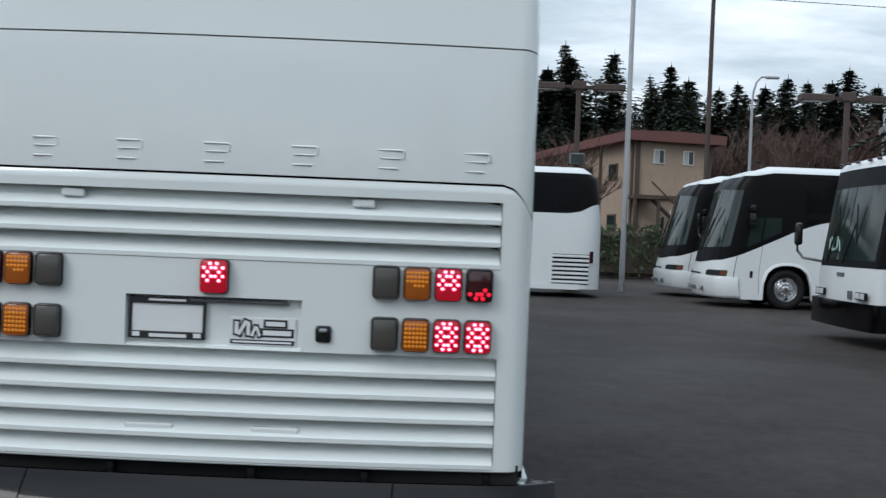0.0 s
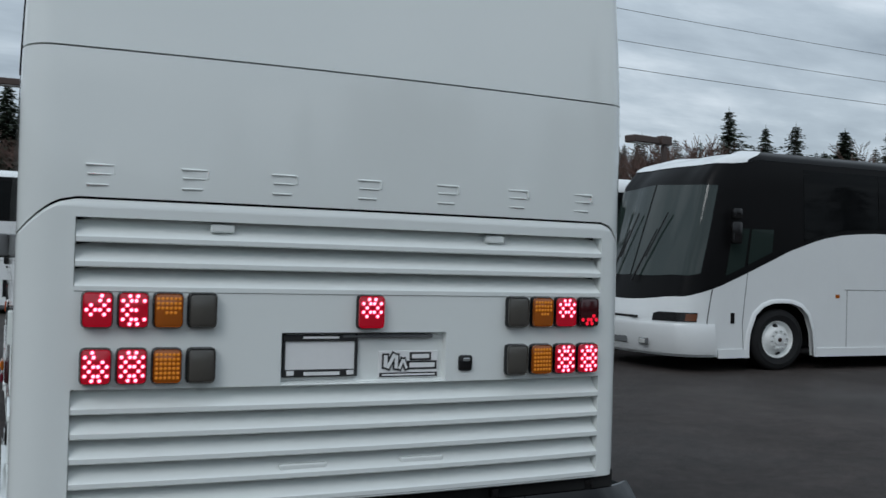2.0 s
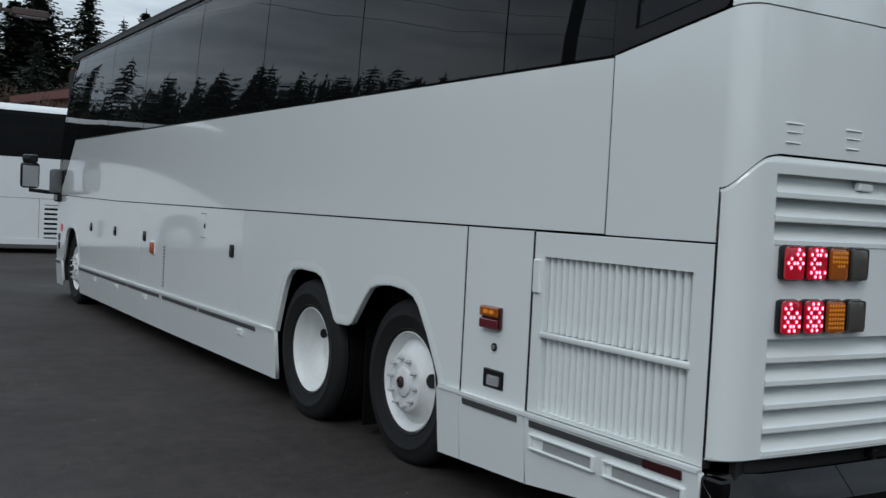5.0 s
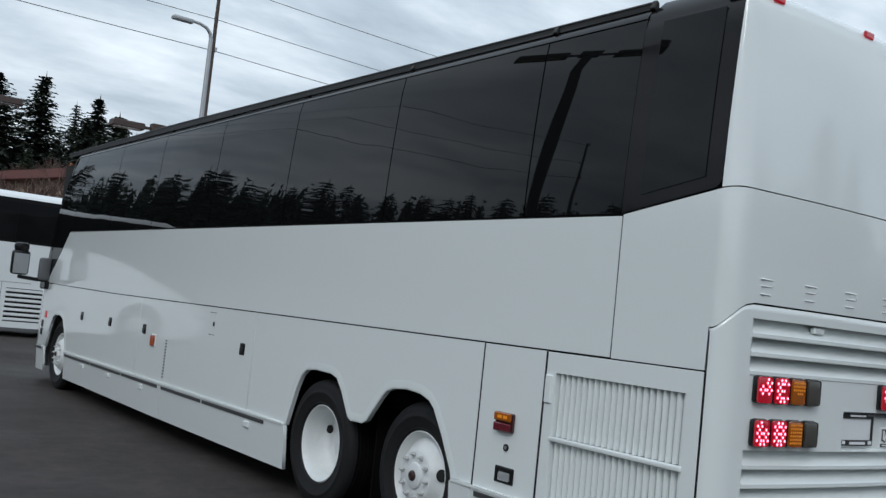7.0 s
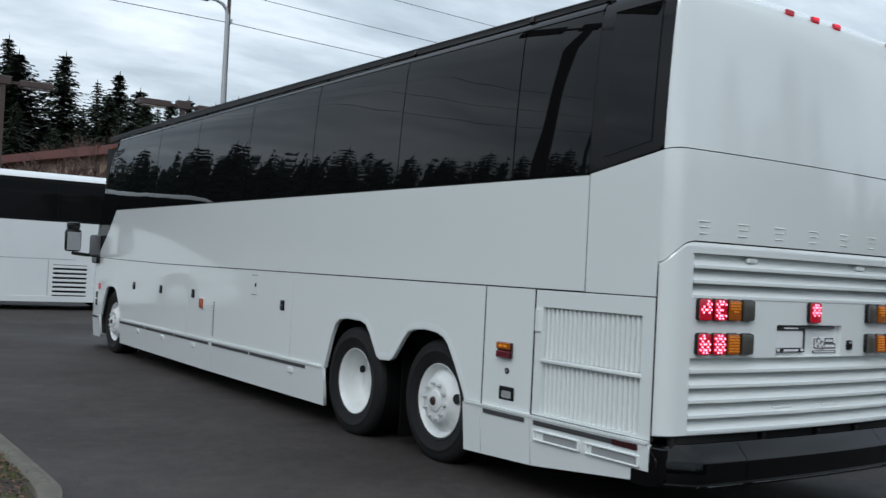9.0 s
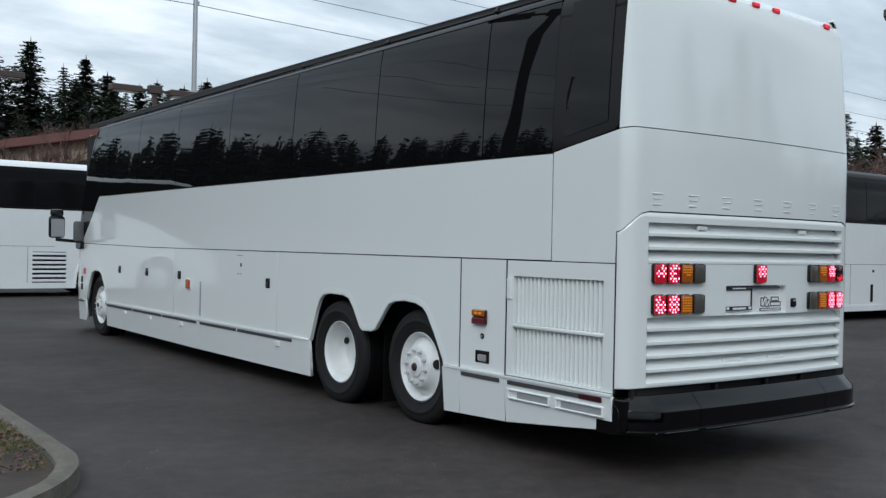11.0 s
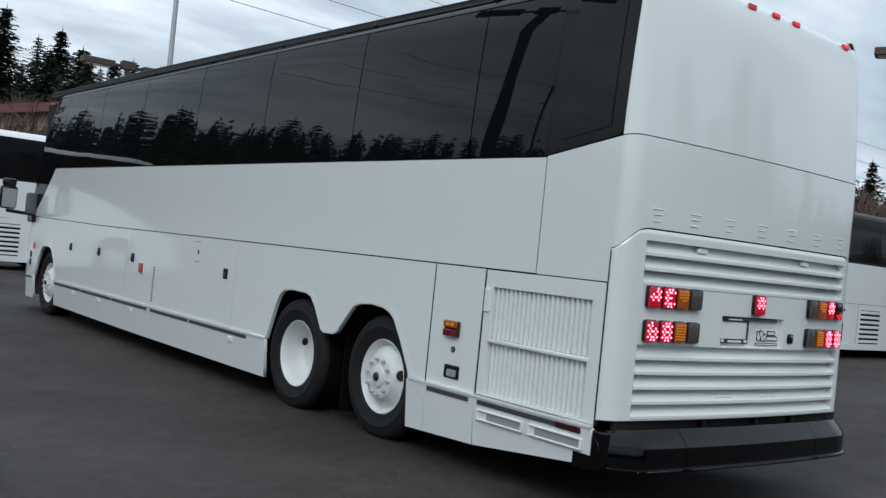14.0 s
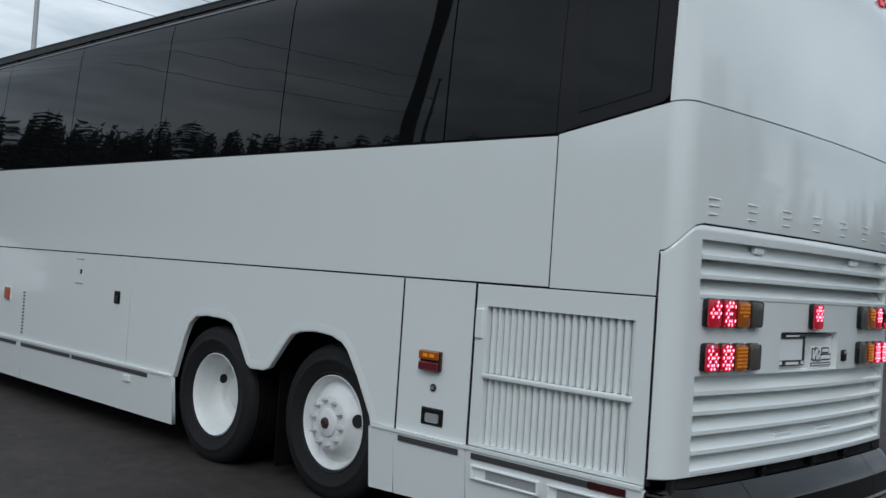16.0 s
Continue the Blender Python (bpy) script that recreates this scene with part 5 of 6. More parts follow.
        part("mirror_head", bm, FRAME, arm, "black door mirror")
    for x, z, w, h, turn in ((0.25, 1.62, 0.05, 0.30, 10), (0.39, 1.66, 0.05, 0.34, -12), (0.54, 1.60, 0.16, 0.045, 5), (0.66, 1.68, 0.045, 0.30, 8), (0.79, 1.66, 0.05, 0.26, -8)):
        box("screen_decal", (x, place((x, -0.06 * x * x), z)[1] + 0.008, z), (w, 0.004, h), DECAL, bus, "pale green unreadable screen lettering", rot=Matrix.Rotation(radians(turn), 4, "Y"))
    box("badge", (0, 0.005, 1.17), (0.28, 0.02, 0.07), STRIP, bus, "grey badge plate", 0.006)
    box("nose_box", (-0.42, 0.005, 0.84), (0.16, 0.02, 0.14), STRIP, bus, "", 0.006)
    lip = [0, .08, .3, .7, .92, 1]
    bl = [(-x, y) for x, y in corner[::-1]] + nose[::-1] + corner + [(-1.295, -0.6), (-1.295, -1.5)]
    bl = [(1.295, -1.5), (1.295, -0.6)] + bl
    skin("front_bumper", bl, lambda p: 0.28, lambda p: 0.73, lip, lambda p, z: place(p, z, 0.09 if p[1] > -0.4 else 0.012), BUMPER, bus, "black front bumper", 0.03, core=core)
    for x0, x1 in ((-0.1, -0.35), (0.6, 0.4)):
        a, b = Vector(place((x0, 0), 1.36)), Vector(place((x1, 0), 2.05))
        w = tube("wiper", [a + Vector((0, 0.05, 0)), b + Vector((0, 0.05, 0))], [0.018, 0.012], FRAME, bus, "black wiper", 6)
        tube("wiper_blade", [b + Vector((-0.03, 0.05, -0.42)), b + Vector((0.0, 0.03, 0.32))], 0.013, FRAME, w, "", 6)
    bm = bmesh.new()
    add_box(bm, (0, -6.7, 0.75), (1.6, 12.6, 0.7))
    add_box(bm, (0, -6.0, 0.75), (2.4, 5.6, 0.7))
    part("underbody", bm, DARK, bus)
    for y, kind in ((2.2, hub_wheel), (9.9, dish_wheel), (11.2, hub_wheel)):
        for s in (-1, 1):
            w = kind((s * 1.20, -y, 0.499), bus)
            w.rotation_euler = (0.7 * y, 0, 0 if s < 0 else math.pi)
    return bus


ROOF_DARK = MASK
far_coach(pose(7.80, 9.35, 0, 0, 0, 90) @ Matrix.Diagonal((1, 1.08, 0.985, 1)), "white coach with swept black windows and a black roof", ROOF_DARK, grille_at=8.2, drive=10.12, tag=11.3, rear_grille=11.98, far_mirror=False,
          handles=(4.29, 5.89, 7.43))
boxy_coach(pose(7.72, 12.75, 0, 0, 0, 90), "older upright white coach with a black bumper")
far_coach(pose(7.60, 22.2, 0, 0, 0, 90) @ Matrix.Diagonal((1, 1, 1.03, 1)), "white coach with swept black windows and polished wheels", rims=CHROME)
far_coach(pose(7.45, 26.3, 0, 0, 0, 90) @ Matrix.Diagonal((1, 1, 1.03, 1)), "white coach, its nose showing behind another coach", rims=CHROME)
far_coach(pose(5.22 - JL, 23.75, 0, 0, 0, 90), "white coach standing broadside with louvred side vents", grille_at=8.75, drive=10.5, tag=None, rear_grille=12.15)


# ---- ground, island, poles and wires ----
def ground_z(x, y):
    """Flat lot; the land rises beyond the hedge."""
    return ramp_between([(42, 0), (60, 2.6), (120, 5.0)], y) if x > -60 else 0.0


gx = [-900, -300, -120, -61, -60, -40, -20, 0, 20, 40, 60, 90, 130, 300, 900]
gy = [-900, -300, -100, -40, 0, 20, 42, 46, 50, 55, 60, 80, 120, 300, 900]
gv = [(x, y, ground_z(x, y)) for x in gx for y in gy]
n = len(gy)
gf = [(i * n + k, (i + 1) * n + k, (i + 1) * n + k + 1, i * n + k + 1) for i in range(len(gx) - 1) for k in range(n - 1)]
tagged(raw("ground", gv, gf, ASPHALT, smooth=0), "dark damp asphalt of the coach lot", "asphalt", kind="structure")

# planted island with a rounded concrete kerb
rnd = random.Random(5)
KX, KY, KR, KW, KH = -4.12, 0.80, 1.6, 0.15, 0.11
edge = [(KX, 24.0), (KX, 16.0), (KX, 10.0), (KX, 6.0), (KX, 4.0), (KX, 3.0)] + [(KX - KR + KR * math.cos(radians(a)), KY + KR + KR * math.sin(radians(a))) for a in range(0, -91, -5)]
edge += [(-6.5, KY), (-9.0, KY)]
prof = [(0.0, 0.0), (0.012, 0.10), (0.035, KH - 0.012), (0.06, KH), (KW - 0.03, KH), (KW, KH - 0.02), (KW + 0.01, 0.02)]
kv, kf = [], []
for i, p in enumerate(edge):
    a, b = Vector(edge[max(i - 1, 0)]), Vector(edge[min(i + 1, len(edge) - 1)])
    d = (b - a).normalized()
    inward = Vector((d.y, -d.x))
    for off, z in prof:
        q = Vector(p) + inward * off
        kv.append((q.x + rnd.uniform(-.004, .004), q.y + rnd.uniform(-.004, .004), z))
n = len(prof)
kf = [(i * n + k, i * n + k + 1, (i + 1) * n + k + 1, (i + 1) * n + k) for i in range(len(edge) - 1) for k in range(n - 1)]
tagged(raw("kerb", kv, kf, CONCRETE, smooth=40), "worn mossy concrete kerb of a planted island", "kerb", kind="structure")
sv = []
sx, sy = spread(-9.0, KX - KW, 0.25), spread(KY + KW, 24, 0.25)
for x in sx:
    for y in sy:
        dx, dy = x - (KX - KR), y - (KY + KR)
        inside = not (dx > 0 and dy < 0 and math.hypot(dx, dy) > KR - KW)
        sv.append((x if inside else KX - KR + dx / math.hypot(dx, dy) * (KR - KW), y if inside else KY + KR + dy / math.hypot(dx, dy) * (KR - KW),
                   0.06 + 0.03 * noise.noise(Vector((x * 1.7, y * 1.7, 0)))))
n = len(sy)
sf = [(i * n + k, (i + 1) * n + k, (i + 1) * n + k + 1, i * n + k + 1) for i in range(len(sx) - 1) for k in range(n - 1)]
tagged(raw("island_soil", sv, sf, SOIL, smooth=60), "dark soil in the island", "soil", kind="structure")
lv, lf = [], []
for i in range(2600):
    x, y = rnd.uniform(-5.6, -4.26), rnd.uniform(1.9, 6.5)
    if x > KX - KR and y < KY + KR and math.hypot(x - KX + KR, y - KY - KR) > KR - KW - 0.05:
        continue
    a, t, s = rnd.uniform(0, 6.3), rnd.uniform(-0.5, 0.5), rnd.uniform(0.009, 0.024)
    m = Matrix.Translation((x, y, rnd.uniform(0.085, 0.10))) @ Euler((t, rnd.uniform(-.5, .5), a)).to_matrix().to_4x4()
    k = len(lv)
    lv += [m @ Vector(v) for v in ((-s, 0, 0), (0, -s * .7, .008), (s, 0, 0), (0, s * .7, .008))]
    lf.append((k, k + 1, k + 2, k + 3))
tagged(raw("dead_leaves", lv, lf, LEAF, smooth=0), "scattered red-brown dead leaves", "leaves", kind="stuff")
lv, lf = [], []
for i in range(5200):
    x, y = rnd.uniform(-5.2, -4.24), rnd.uniform(1.9, 6.0)
    if rnd.random() > 0.06 + 0.94 * (noise.noise(Vector((x * 2, y * 2, 3))) > 0.05):
        continue
    if x > KX - KR and y < KY + KR and math.hypot(x - KX + KR, y - KY - KR) > KR - KW - 0.05:
        continue
    h, a = rnd.uniform(0.01, 0.045), rnd.uniform(0, 6.3)
    k = len(lv)
    c, s = 0.004 * math.cos(a), 0.004 * math.sin(a)
    lv += [(x - c, y - s, .08), (x + c, y + s, .08), (x + rnd.uniform(-.03, .03), y + rnd.uniform(-.03, .03), .09 + h)]
    lf.append((k, k + 1, k + 2))
tagged(raw("grass_tuft", lv, lf, GRASS, smooth=0), "thin green grass tufts by the kerb", "grass", kind="stuff")
lv, lf = [], []
for i in range(420):
    x, y, s = -4.0 + 2.6 * rnd.random() ** 1.7, rnd.uniform(-1.0, 7), rnd.uniform(0.003, 0.009)
    k = len(lv)
    lv += [(x - s, y, 0.004), (x, y - s, 0.004), (x + s, y, 0.004), (x, y + s, 0.004), (x, y, 0.004 + s)]
    lf += [(k, k + 1, k + 4), (k + 1, k + 2, k + 4), (k + 2, k + 3, k + 4), (k + 3, k, k + 4)]
tagged(raw("gravel_bits", lv, lf, CONCRETE, smooth=0), "loose pale grit on the asphalt", "gravel", kind="stuff")


def lot_lamp(x, y, h, turn, label, arms=(1, -1), base=True, thick=0.14, flood=0.0, glass=None):
    """Bronze parking-lot lamp: square pole, flat heads on a box, concrete footing."""
    lamp = tagged(empty("lot_lamp", pose(x, y, ground_z(x, y), 0, 0, turn)), label, "lamp post", "lot lamps")
    if base:
        bm = bmesh.new()
        add_tube(bm, [(0, 0, 0), (0, 0, 0.78), (0, 0, 0.80)], [0.30, 0.28, 0.26], 20)
        part("footing", bm, CONCRETE, lamp, "mossy round concrete footing")
    box("pole", (0, 0, h / 2 + 0.2), (thick, thick, h - 0.4), BROWN, lamp, "bronze square pole", 0.012)
    hub = box("lamp_hub", (0, 0, h + 0.02), (0.42, 0.26, 0.26), BROWN, lamp, "floodlight box on the pole", 0.02)
    box("lens", (0, 0.132, h + 0.02), (0.30, 0.01, 0.16), LENS_CLEAR, hub, bevel=0.004)
    if flood:
        low = box("floodlight", (0, -0.2, flood), (0.46, 0.2, 0.36), STRIP, lamp, "grey floodlight low on the pole", 0.03)
        box("floodlight_glass", (0, -0.303, flood), (0.38, 0.01, 0.27), SCREEN, low)
    for s in arms:
        box("bracket", (s * 0.32, 0, h - 0.02), (0.3, 0.08, 0.08), BROWN, lamp)
        head = box("lamp_head", (s * 0.92, 0, h - 0.03), (0.95, 0.42, 0.2), BROWN, lamp, "flat bronze lamp head", 0.025)
        box("lamp_glass", (s * 0.94, 0, h - 0.134), (0.75, 0.34, 0.01), glass or LENS_CLEAR, head)
    return lamp


lot_lamp(16.65, 6.75, 7.30, -66, "bronze twin-head lot lamp on a mossy concrete footing")
lot_lamp(4.72, 25.75, 6.3, 0, "bronze twin-head lot lamp behind a coach", flood=4.05)
lot_lamp(12.4, 24.45, 6.05, 0, "bronze twin-head lot lamp between coaches")
lot_lamp(15.9, 19.0, 5.25, 10, "bronze lot lamp among the coaches", (-1,))
lot_lamp(-0.3, 27.0, 6.5, 0, "bronze twin-head lot lamp beyond the coaches")
lot_lamp(-7.5, 8.6, 7.7, 40, "bronze twin-head lot lamp on the planted island", thick=0.22, glass=LENS_YELLOW)
bm = bmesh.new()
mr = random.Random(4)
for i in range(90):
    x, y = 16.65 + mr.gauss(0, 0.9), 6.6 + mr.gauss(0, 0.28)
    if math.hypot(x - 16.65, y - 6.75) > 0.33:
        add_tube(bm, [(x, y, -0.002), (x, y, mr.uniform(0.008, 0.022))], [mr.uniform(0.06, 0.2), 0.03], 7)
tagged(part("moss_patch", bm, MOSS), "low patches of yellow-green moss round the lamp footing", "moss", kind="stuff")


# wooden utility poles with cross arms and cables
def utility_pole(x, y, h, r=0.19, levels=(14.2, 15.95, 17.85), conduit=False):
    """A round wooden pole; each cable sits on a short bracket with an insulator."""
    z = ground_z(x, y)
    pole = tagged(empty("utility_pole", pose(x, y, z)), "tall weathered wooden utility pole carrying cables", "utility pole", "utility poles")
    tube("post", [(0, 0, 0), (0, 0, h * 0.5), (0, 0, h)], [r, r * 0.85, r * 0.66], WOOD_POLE, pole, "", 12)
    for k, level in enumerate(levels):
        s = -1 if k % 2 == 0 else 1
        arm = tube("bracket", [(0, 0, level - z - 0.12), (0.05, s * 0.3, level - z - 0.02)], 0.035, GALV, pole, "short steel bracket", 6)
        tube("insulator", [(0.05, s * 0.3, level - z - 0.04), (0.05, s * 0.3, level - z + 0.16)], [0.05, 0.07], STEEL, arm, "", 8)
    if conduit:
        tube("conduit", [(r + 0.16, -0.1, 0), (r + 0.16, -0.1, h * 0.96)], 0.14, GALV, pole, "pale steel post strapped to the pole", 10)
    return pole


LINE = [(-40, 42.5), (13.8, 45.3), (66.6, 48.0), (112, 50.4)]
for i, (x, y) in enumerate(LINE):
    utility_pole(x, y, 18.1 - ground_z(x, y), 0.26 if x == 66.6 else 0.14, conduit=x == 66.6)
for z, dy, r in ((14.2, -0.15, 0.020), (15.95, 0.1, 0.018), (17.85, -0.1, 0.018)):
    bm, pts = bmesh.new(), []
    for (x0, y0), (x1, y1) in zip(LINE, LINE[1:]):
        pts += [(x0 + (x1 - x0) * t, y0 + (y1 - y0) * t + dy, z - 0.25 * 4 * t * (1 - t)) for t in [k / 12 for k in range(12)]]
    pts.append((LINE[-1][0], LINE[-1][1] + dy, z))
    add_tube(bm, pts, r, 5, False)
    tagged(part("power_cable", bm, WIRE), "thin black power cable between the poles", "cable", "power cables")


def street_lamp(x, y, h, reach, label, bend=0.86):
    z = ground_z(x, y)
    lamp = tagged(empty("street_lamp", pose(x, y, z)), label, "street lamp", "street lamps")
    drop = h * (1 - bend)
    pts = [(0, 0, 0), (0, 0, h * 0.5), (0, 0, h - drop), (reach * 0.05, 0, h - drop * 0.55), (reach * 0.18, 0, h - drop * 0.2), (reach * 0.42, 0, h), (reach * 0.75, 0, h + 0.02)]
    tube("post", pts, [0.095, 0.085, 0.07, 0.06, 0.055, 0.05, 0.045], GALV, lamp, "pale steel post", 10)
    bm = bmesh.new()
    add_box(bm, (reach, 0, h - 0.01), (0.7, 0.26, 0.14), 0.05, segments=2)
    part("lamp_head", bm, GALV, lamp, "grey lamp head")
    return lamp


street_lamp(6.47, 26.87, 10.15, -1.0, "tall pale curved-arm street lamp behind the coaches", 0.96)
street_lamp(16.5, 47.0, 9.8, 1.0, "pale curved-arm street lamp beyond the hedge")
street_lamp(-44, 30, 9.5, 2.0, "pale curved-arm street lamp by the trees")
street_lamp(-52, 10, 9.5, 2.0, "pale curved-arm street lamp by the trees")
slim = tagged(empty("signal_pole", pose(58.2, 37.5, 0)), "slim grey pole with two short side arms", "pole")
tube("post", [(0, 0, 0), (0, 0, 8), (0, 0, 16.5)], [0.14, 0.11, 0.08], GALV, slim, "", 10)
for z in (11.2, 13.2):
    tube("side_arm", [(0, 0, z), (0.5, -0.45, z + 0.08), (0.75, -0.65, z + 0.02)], [0.05, 0.04, 0.06], GALV, slim, "", 6)
sign = tagged(empty("round_sign", pose(19.5, 38.0, 0)), "grey back of a round sign on a pole", "sign")
tube("post", [(0, 0, 0), (0, 0, 7.6)], 0.07, GALV, sign, "", 8)
bm = bmesh.new()
add_tube(bm, [(0, -0.06, 6.75), (0, -0.11, 6.75)], 0.27, 24)
part("sign_disc", bm, GALV, sign)

# long hedge with small leaves
rnd = random.Random(9)
hv, hf = [], []
for i in range(9000):
    x = rnd.uniform(1, 34)
    top = 2.35 + 0.25 * noise.noise(Vector((x * 0.6, 0, 0)))
    z = top * rnd.random() ** 0.6
    y = 38.6 + rnd.uniform(-0.9, 0.9) * (1 - 0.35 * (z / top) ** 3)
    if rnd.random() < 0.75:
        y = 37.75 + rnd.uniform(-0.15, 0.2) + 0.25 * noise.noise(Vector((x * 1.3, z * 1.3, 0)))
    s = rnd.uniform(0.06, 0.13)
    m = Euler((rnd.uniform(0, 6.3), rnd.uniform(0, 6.3), rnd.uniform(0, 6.3))).to_matrix()
    k = len(hv)
    hv += [Vector((x, y, z)) + m @ Vector(v) for v in ((-s, 0, 0), (0, -s * .55, 0), (s, 0, 0), (0, s * .55, 0))]
    hf.append((k, k + 1, k + 2, k + 3))
hedge = tagged(empty("hedge", pose(0, 0, 0)), "long dark green clipped hedge behind the coaches", "hedge")
tagged(raw("leaves", hv, hf, HEDGE, hedge, smooth=0), kind="stuff")
bm = bmesh.new()
add_box(bm, (17.5, 38.7, 1.05), (33, 1.2, 2.0), 0.2)
part("hedge_core", bm, BARK, hedge)


# ---- the two-storey building on the rise ----
bld_at = pose(11.15, 50.6, 1.2, 0, 0, 13)
house = tagged(empty("motel_building", bld_at), "tan two-storey building with a red roof and outdoor stair", "building")
# local: near corner at the origin, gable end along +x, long side along +y
BW, BL, BH = 4.7, 18.0, 6.1
bm = bmesh.new()
add_box(bm, (BW / 2, BL / 2, BH / 2 - 0.5), (BW, BL, BH + 1.0))
part("wall", bm, STUCCO, house, "tan stucco wall with rain stains")
bm = bmesh.new()
add_prism(bm, [(-0.7, -0.6, BH), (BW + 0.6, -0.6, BH), (BW + 0.6, -0.6, BH + 0.52), (BW / 2, -0.6, BH + 0.62), (-0.7, -0.6, BH + 0.52)], (0, BL + 1.2, 0))
part("roof", bm, ROOFING, house, "low red metal roof with a deep fascia")
for x in (1.45, 3.25):
    w = box("window", (x, -0.02, 5.3), (0.66, 0.08, 0.8), PLATE, house, "pale-framed window")
    box("pane", (x - 0.15, -0.065, 5.3), (0.26, 0.02, 0.7), CURTAIN, w, "pale curtained pane")
    box("pane", (x + 0.15, -0.065, 5.3), (0.26, 0.02, 0.7), SCREEN, w)
for y in (3, 7, 11, 15):
    for z in (1.5, 4.5):
        w = box("window", (-0.02, y, z), (0.10, 1.3, 1.0), TIMBER, house, "brown-framed window")
        box("pane", (-0.075, y, z), (0.02, 1.15, 0.85), SCREEN, w)
for y in (0.2, 5, 9, 13, 17):
    box("pilaster", (-0.06, y, BH / 2), (0.12, 0.22, BH), TIMBER, house, "dark downpipe or post")
for x in (0.15, BW - 0.15):
    box("corner_post", (x, -0.06, BH / 2), (0.25, 0.12, BH), TIMBER, house)
stair = tube("stair", [(0.7, -0.75, 2.9), (3.9, -0.75, 0.2)], 0.12, TIMBER, house, "dark timber outdoor stair")
tube("stair_rail", [(0.7, -0.85, 3.8), (3.9, -0.85, 1.1)], 0.05, TIMBER, stair)
box("landing", (0.2, -0.75, 2.9), (1.6, 1.5, 0.18), TIMBER, stair)
for x in (-0.5, 0.9):
    box("landing_post", (x, -1.4, 1.4), (0.14, 0.14, 2.9), TIMBER, stair)
box("ledge", (BW / 2, -0.08, 3.0), (BW, 0.16, 0.2), TIMBER, house)
box("notice_board", (2.6, -0.06, 2.05), (0.7, 0.06, 0.45), PLATE, house, "white notice board")


# ---- trees ----
def fir_mesh(seed, h, r, droop=0.25, thin=0.0, coarse=1.0, full=1.0):
    """Crown of a fir: whorls of drooping boughs, each with many small sprays."""
    rn = random.Random(seed)
    verts, faces = [], []
    z = h * (0.10 + 0.1 * rn.random())
    gap_side = rn.uniform(0, 6.3)
    while z < h * 0.985:
        f = z / h
        reach = 2.15 * r * ((1 - f) ** 0.9) * (0.5 + 0.75 * rn.random()) + 0.10
        boughs = 8 if f < 0.6 else 6
        a0 = rn.uniform(0, 6.3)
        for b in range(boughs):
            a = a0 + 2 * math.pi * b / boughs + rn.uniform(-0.35, 0.35)
            length = reach * rn.uniform(0.42, 1.3) * (1 - thin * max(0, math.cos(a - gap_side)))
            if rn.random() < 0.10:
                continue
            d = Vector((math.cos(a), math.sin(a), 0))
            sidev = Vector((-d.y, d.x, 0))
            steps = max(3, int(length / (0.42 * coarse)))
            tilt = rn.uniform(0.05, 0.3)
            for k in range(steps):
                t0 = (k + 0.4) / steps
                p = d * (length * t0) + Vector((0, 0, z + length * (tilt * t0 - (droop + tilt) * t0 * t0)))
                size = (0.5 + 0.5 * (1 - f)) * (0.30 + 0.36 * (1 - t0)) * full * coarse ** 0.7 * (0.5 + 0.5 * min(1.0, length / 1.6)) * rn.uniform(0.7, 1.3)
                for sgn in (-1, 1):
                    q = p + sidev * (sgn * size) + d * size * rn.uniform(0.2, 0.8) + Vector((0, 0, -size * rn.uniform(0.05, 0.55)))
                    w = d * (0.13 + 0.1 * rn.random()) + Vector((0, 0, 0.09 * rn.uniform(-1, 1)))
                    i = len(verts)
                    verts.extend((p - w, p + w, q + w * 0.25))
                    faces.append((i, i + 1, i + 2))
                q = p + d * size * 1.1 + Vector((0, 0, -size * rn.uniform(0.1, 0.6)))
                w = sidev * 0.12
                i = len(verts)
                verts.extend((p - w, p + w, q))
                faces.append((i, i + 1, i + 2))
        z += (h * 0.009 + 0.12 * rn.random()) * coarse
    i = len(verts)
    verts.extend((Vector((-0.07, 0, h * 0.96)), Vector((0.07, 0, h * 0.96)), Vector((0, 0, h * 1.02)), Vector((0, -0.07, h * 0.96)), Vector((0, 0.07, h * 0.96))))
    faces += [(i, i + 1, i + 2), (i + 3, i + 4, i + 2)]
    return verts, faces


def fir(seed, h, r, where, droop=0.25, thin=0.0, coarse=1.0, full=1.0):
    t = tagged(empty("fir_tree", where), "tall dark green fir with drooping boughs", "tree", "fir trees")
    tube("trunk", [(0, 0, -0.5), (0, 0, h * 0.5), (0, 0, h * 0.97)], [0.022 * h, 0.013 * h, 0.02], BARK, t, "", 7)
    v, f = fir_mesh(seed, h, r, droop, thin, coarse, full)
    raw("crown", v, f, NEEDLES, t, smooth=0)
    return t


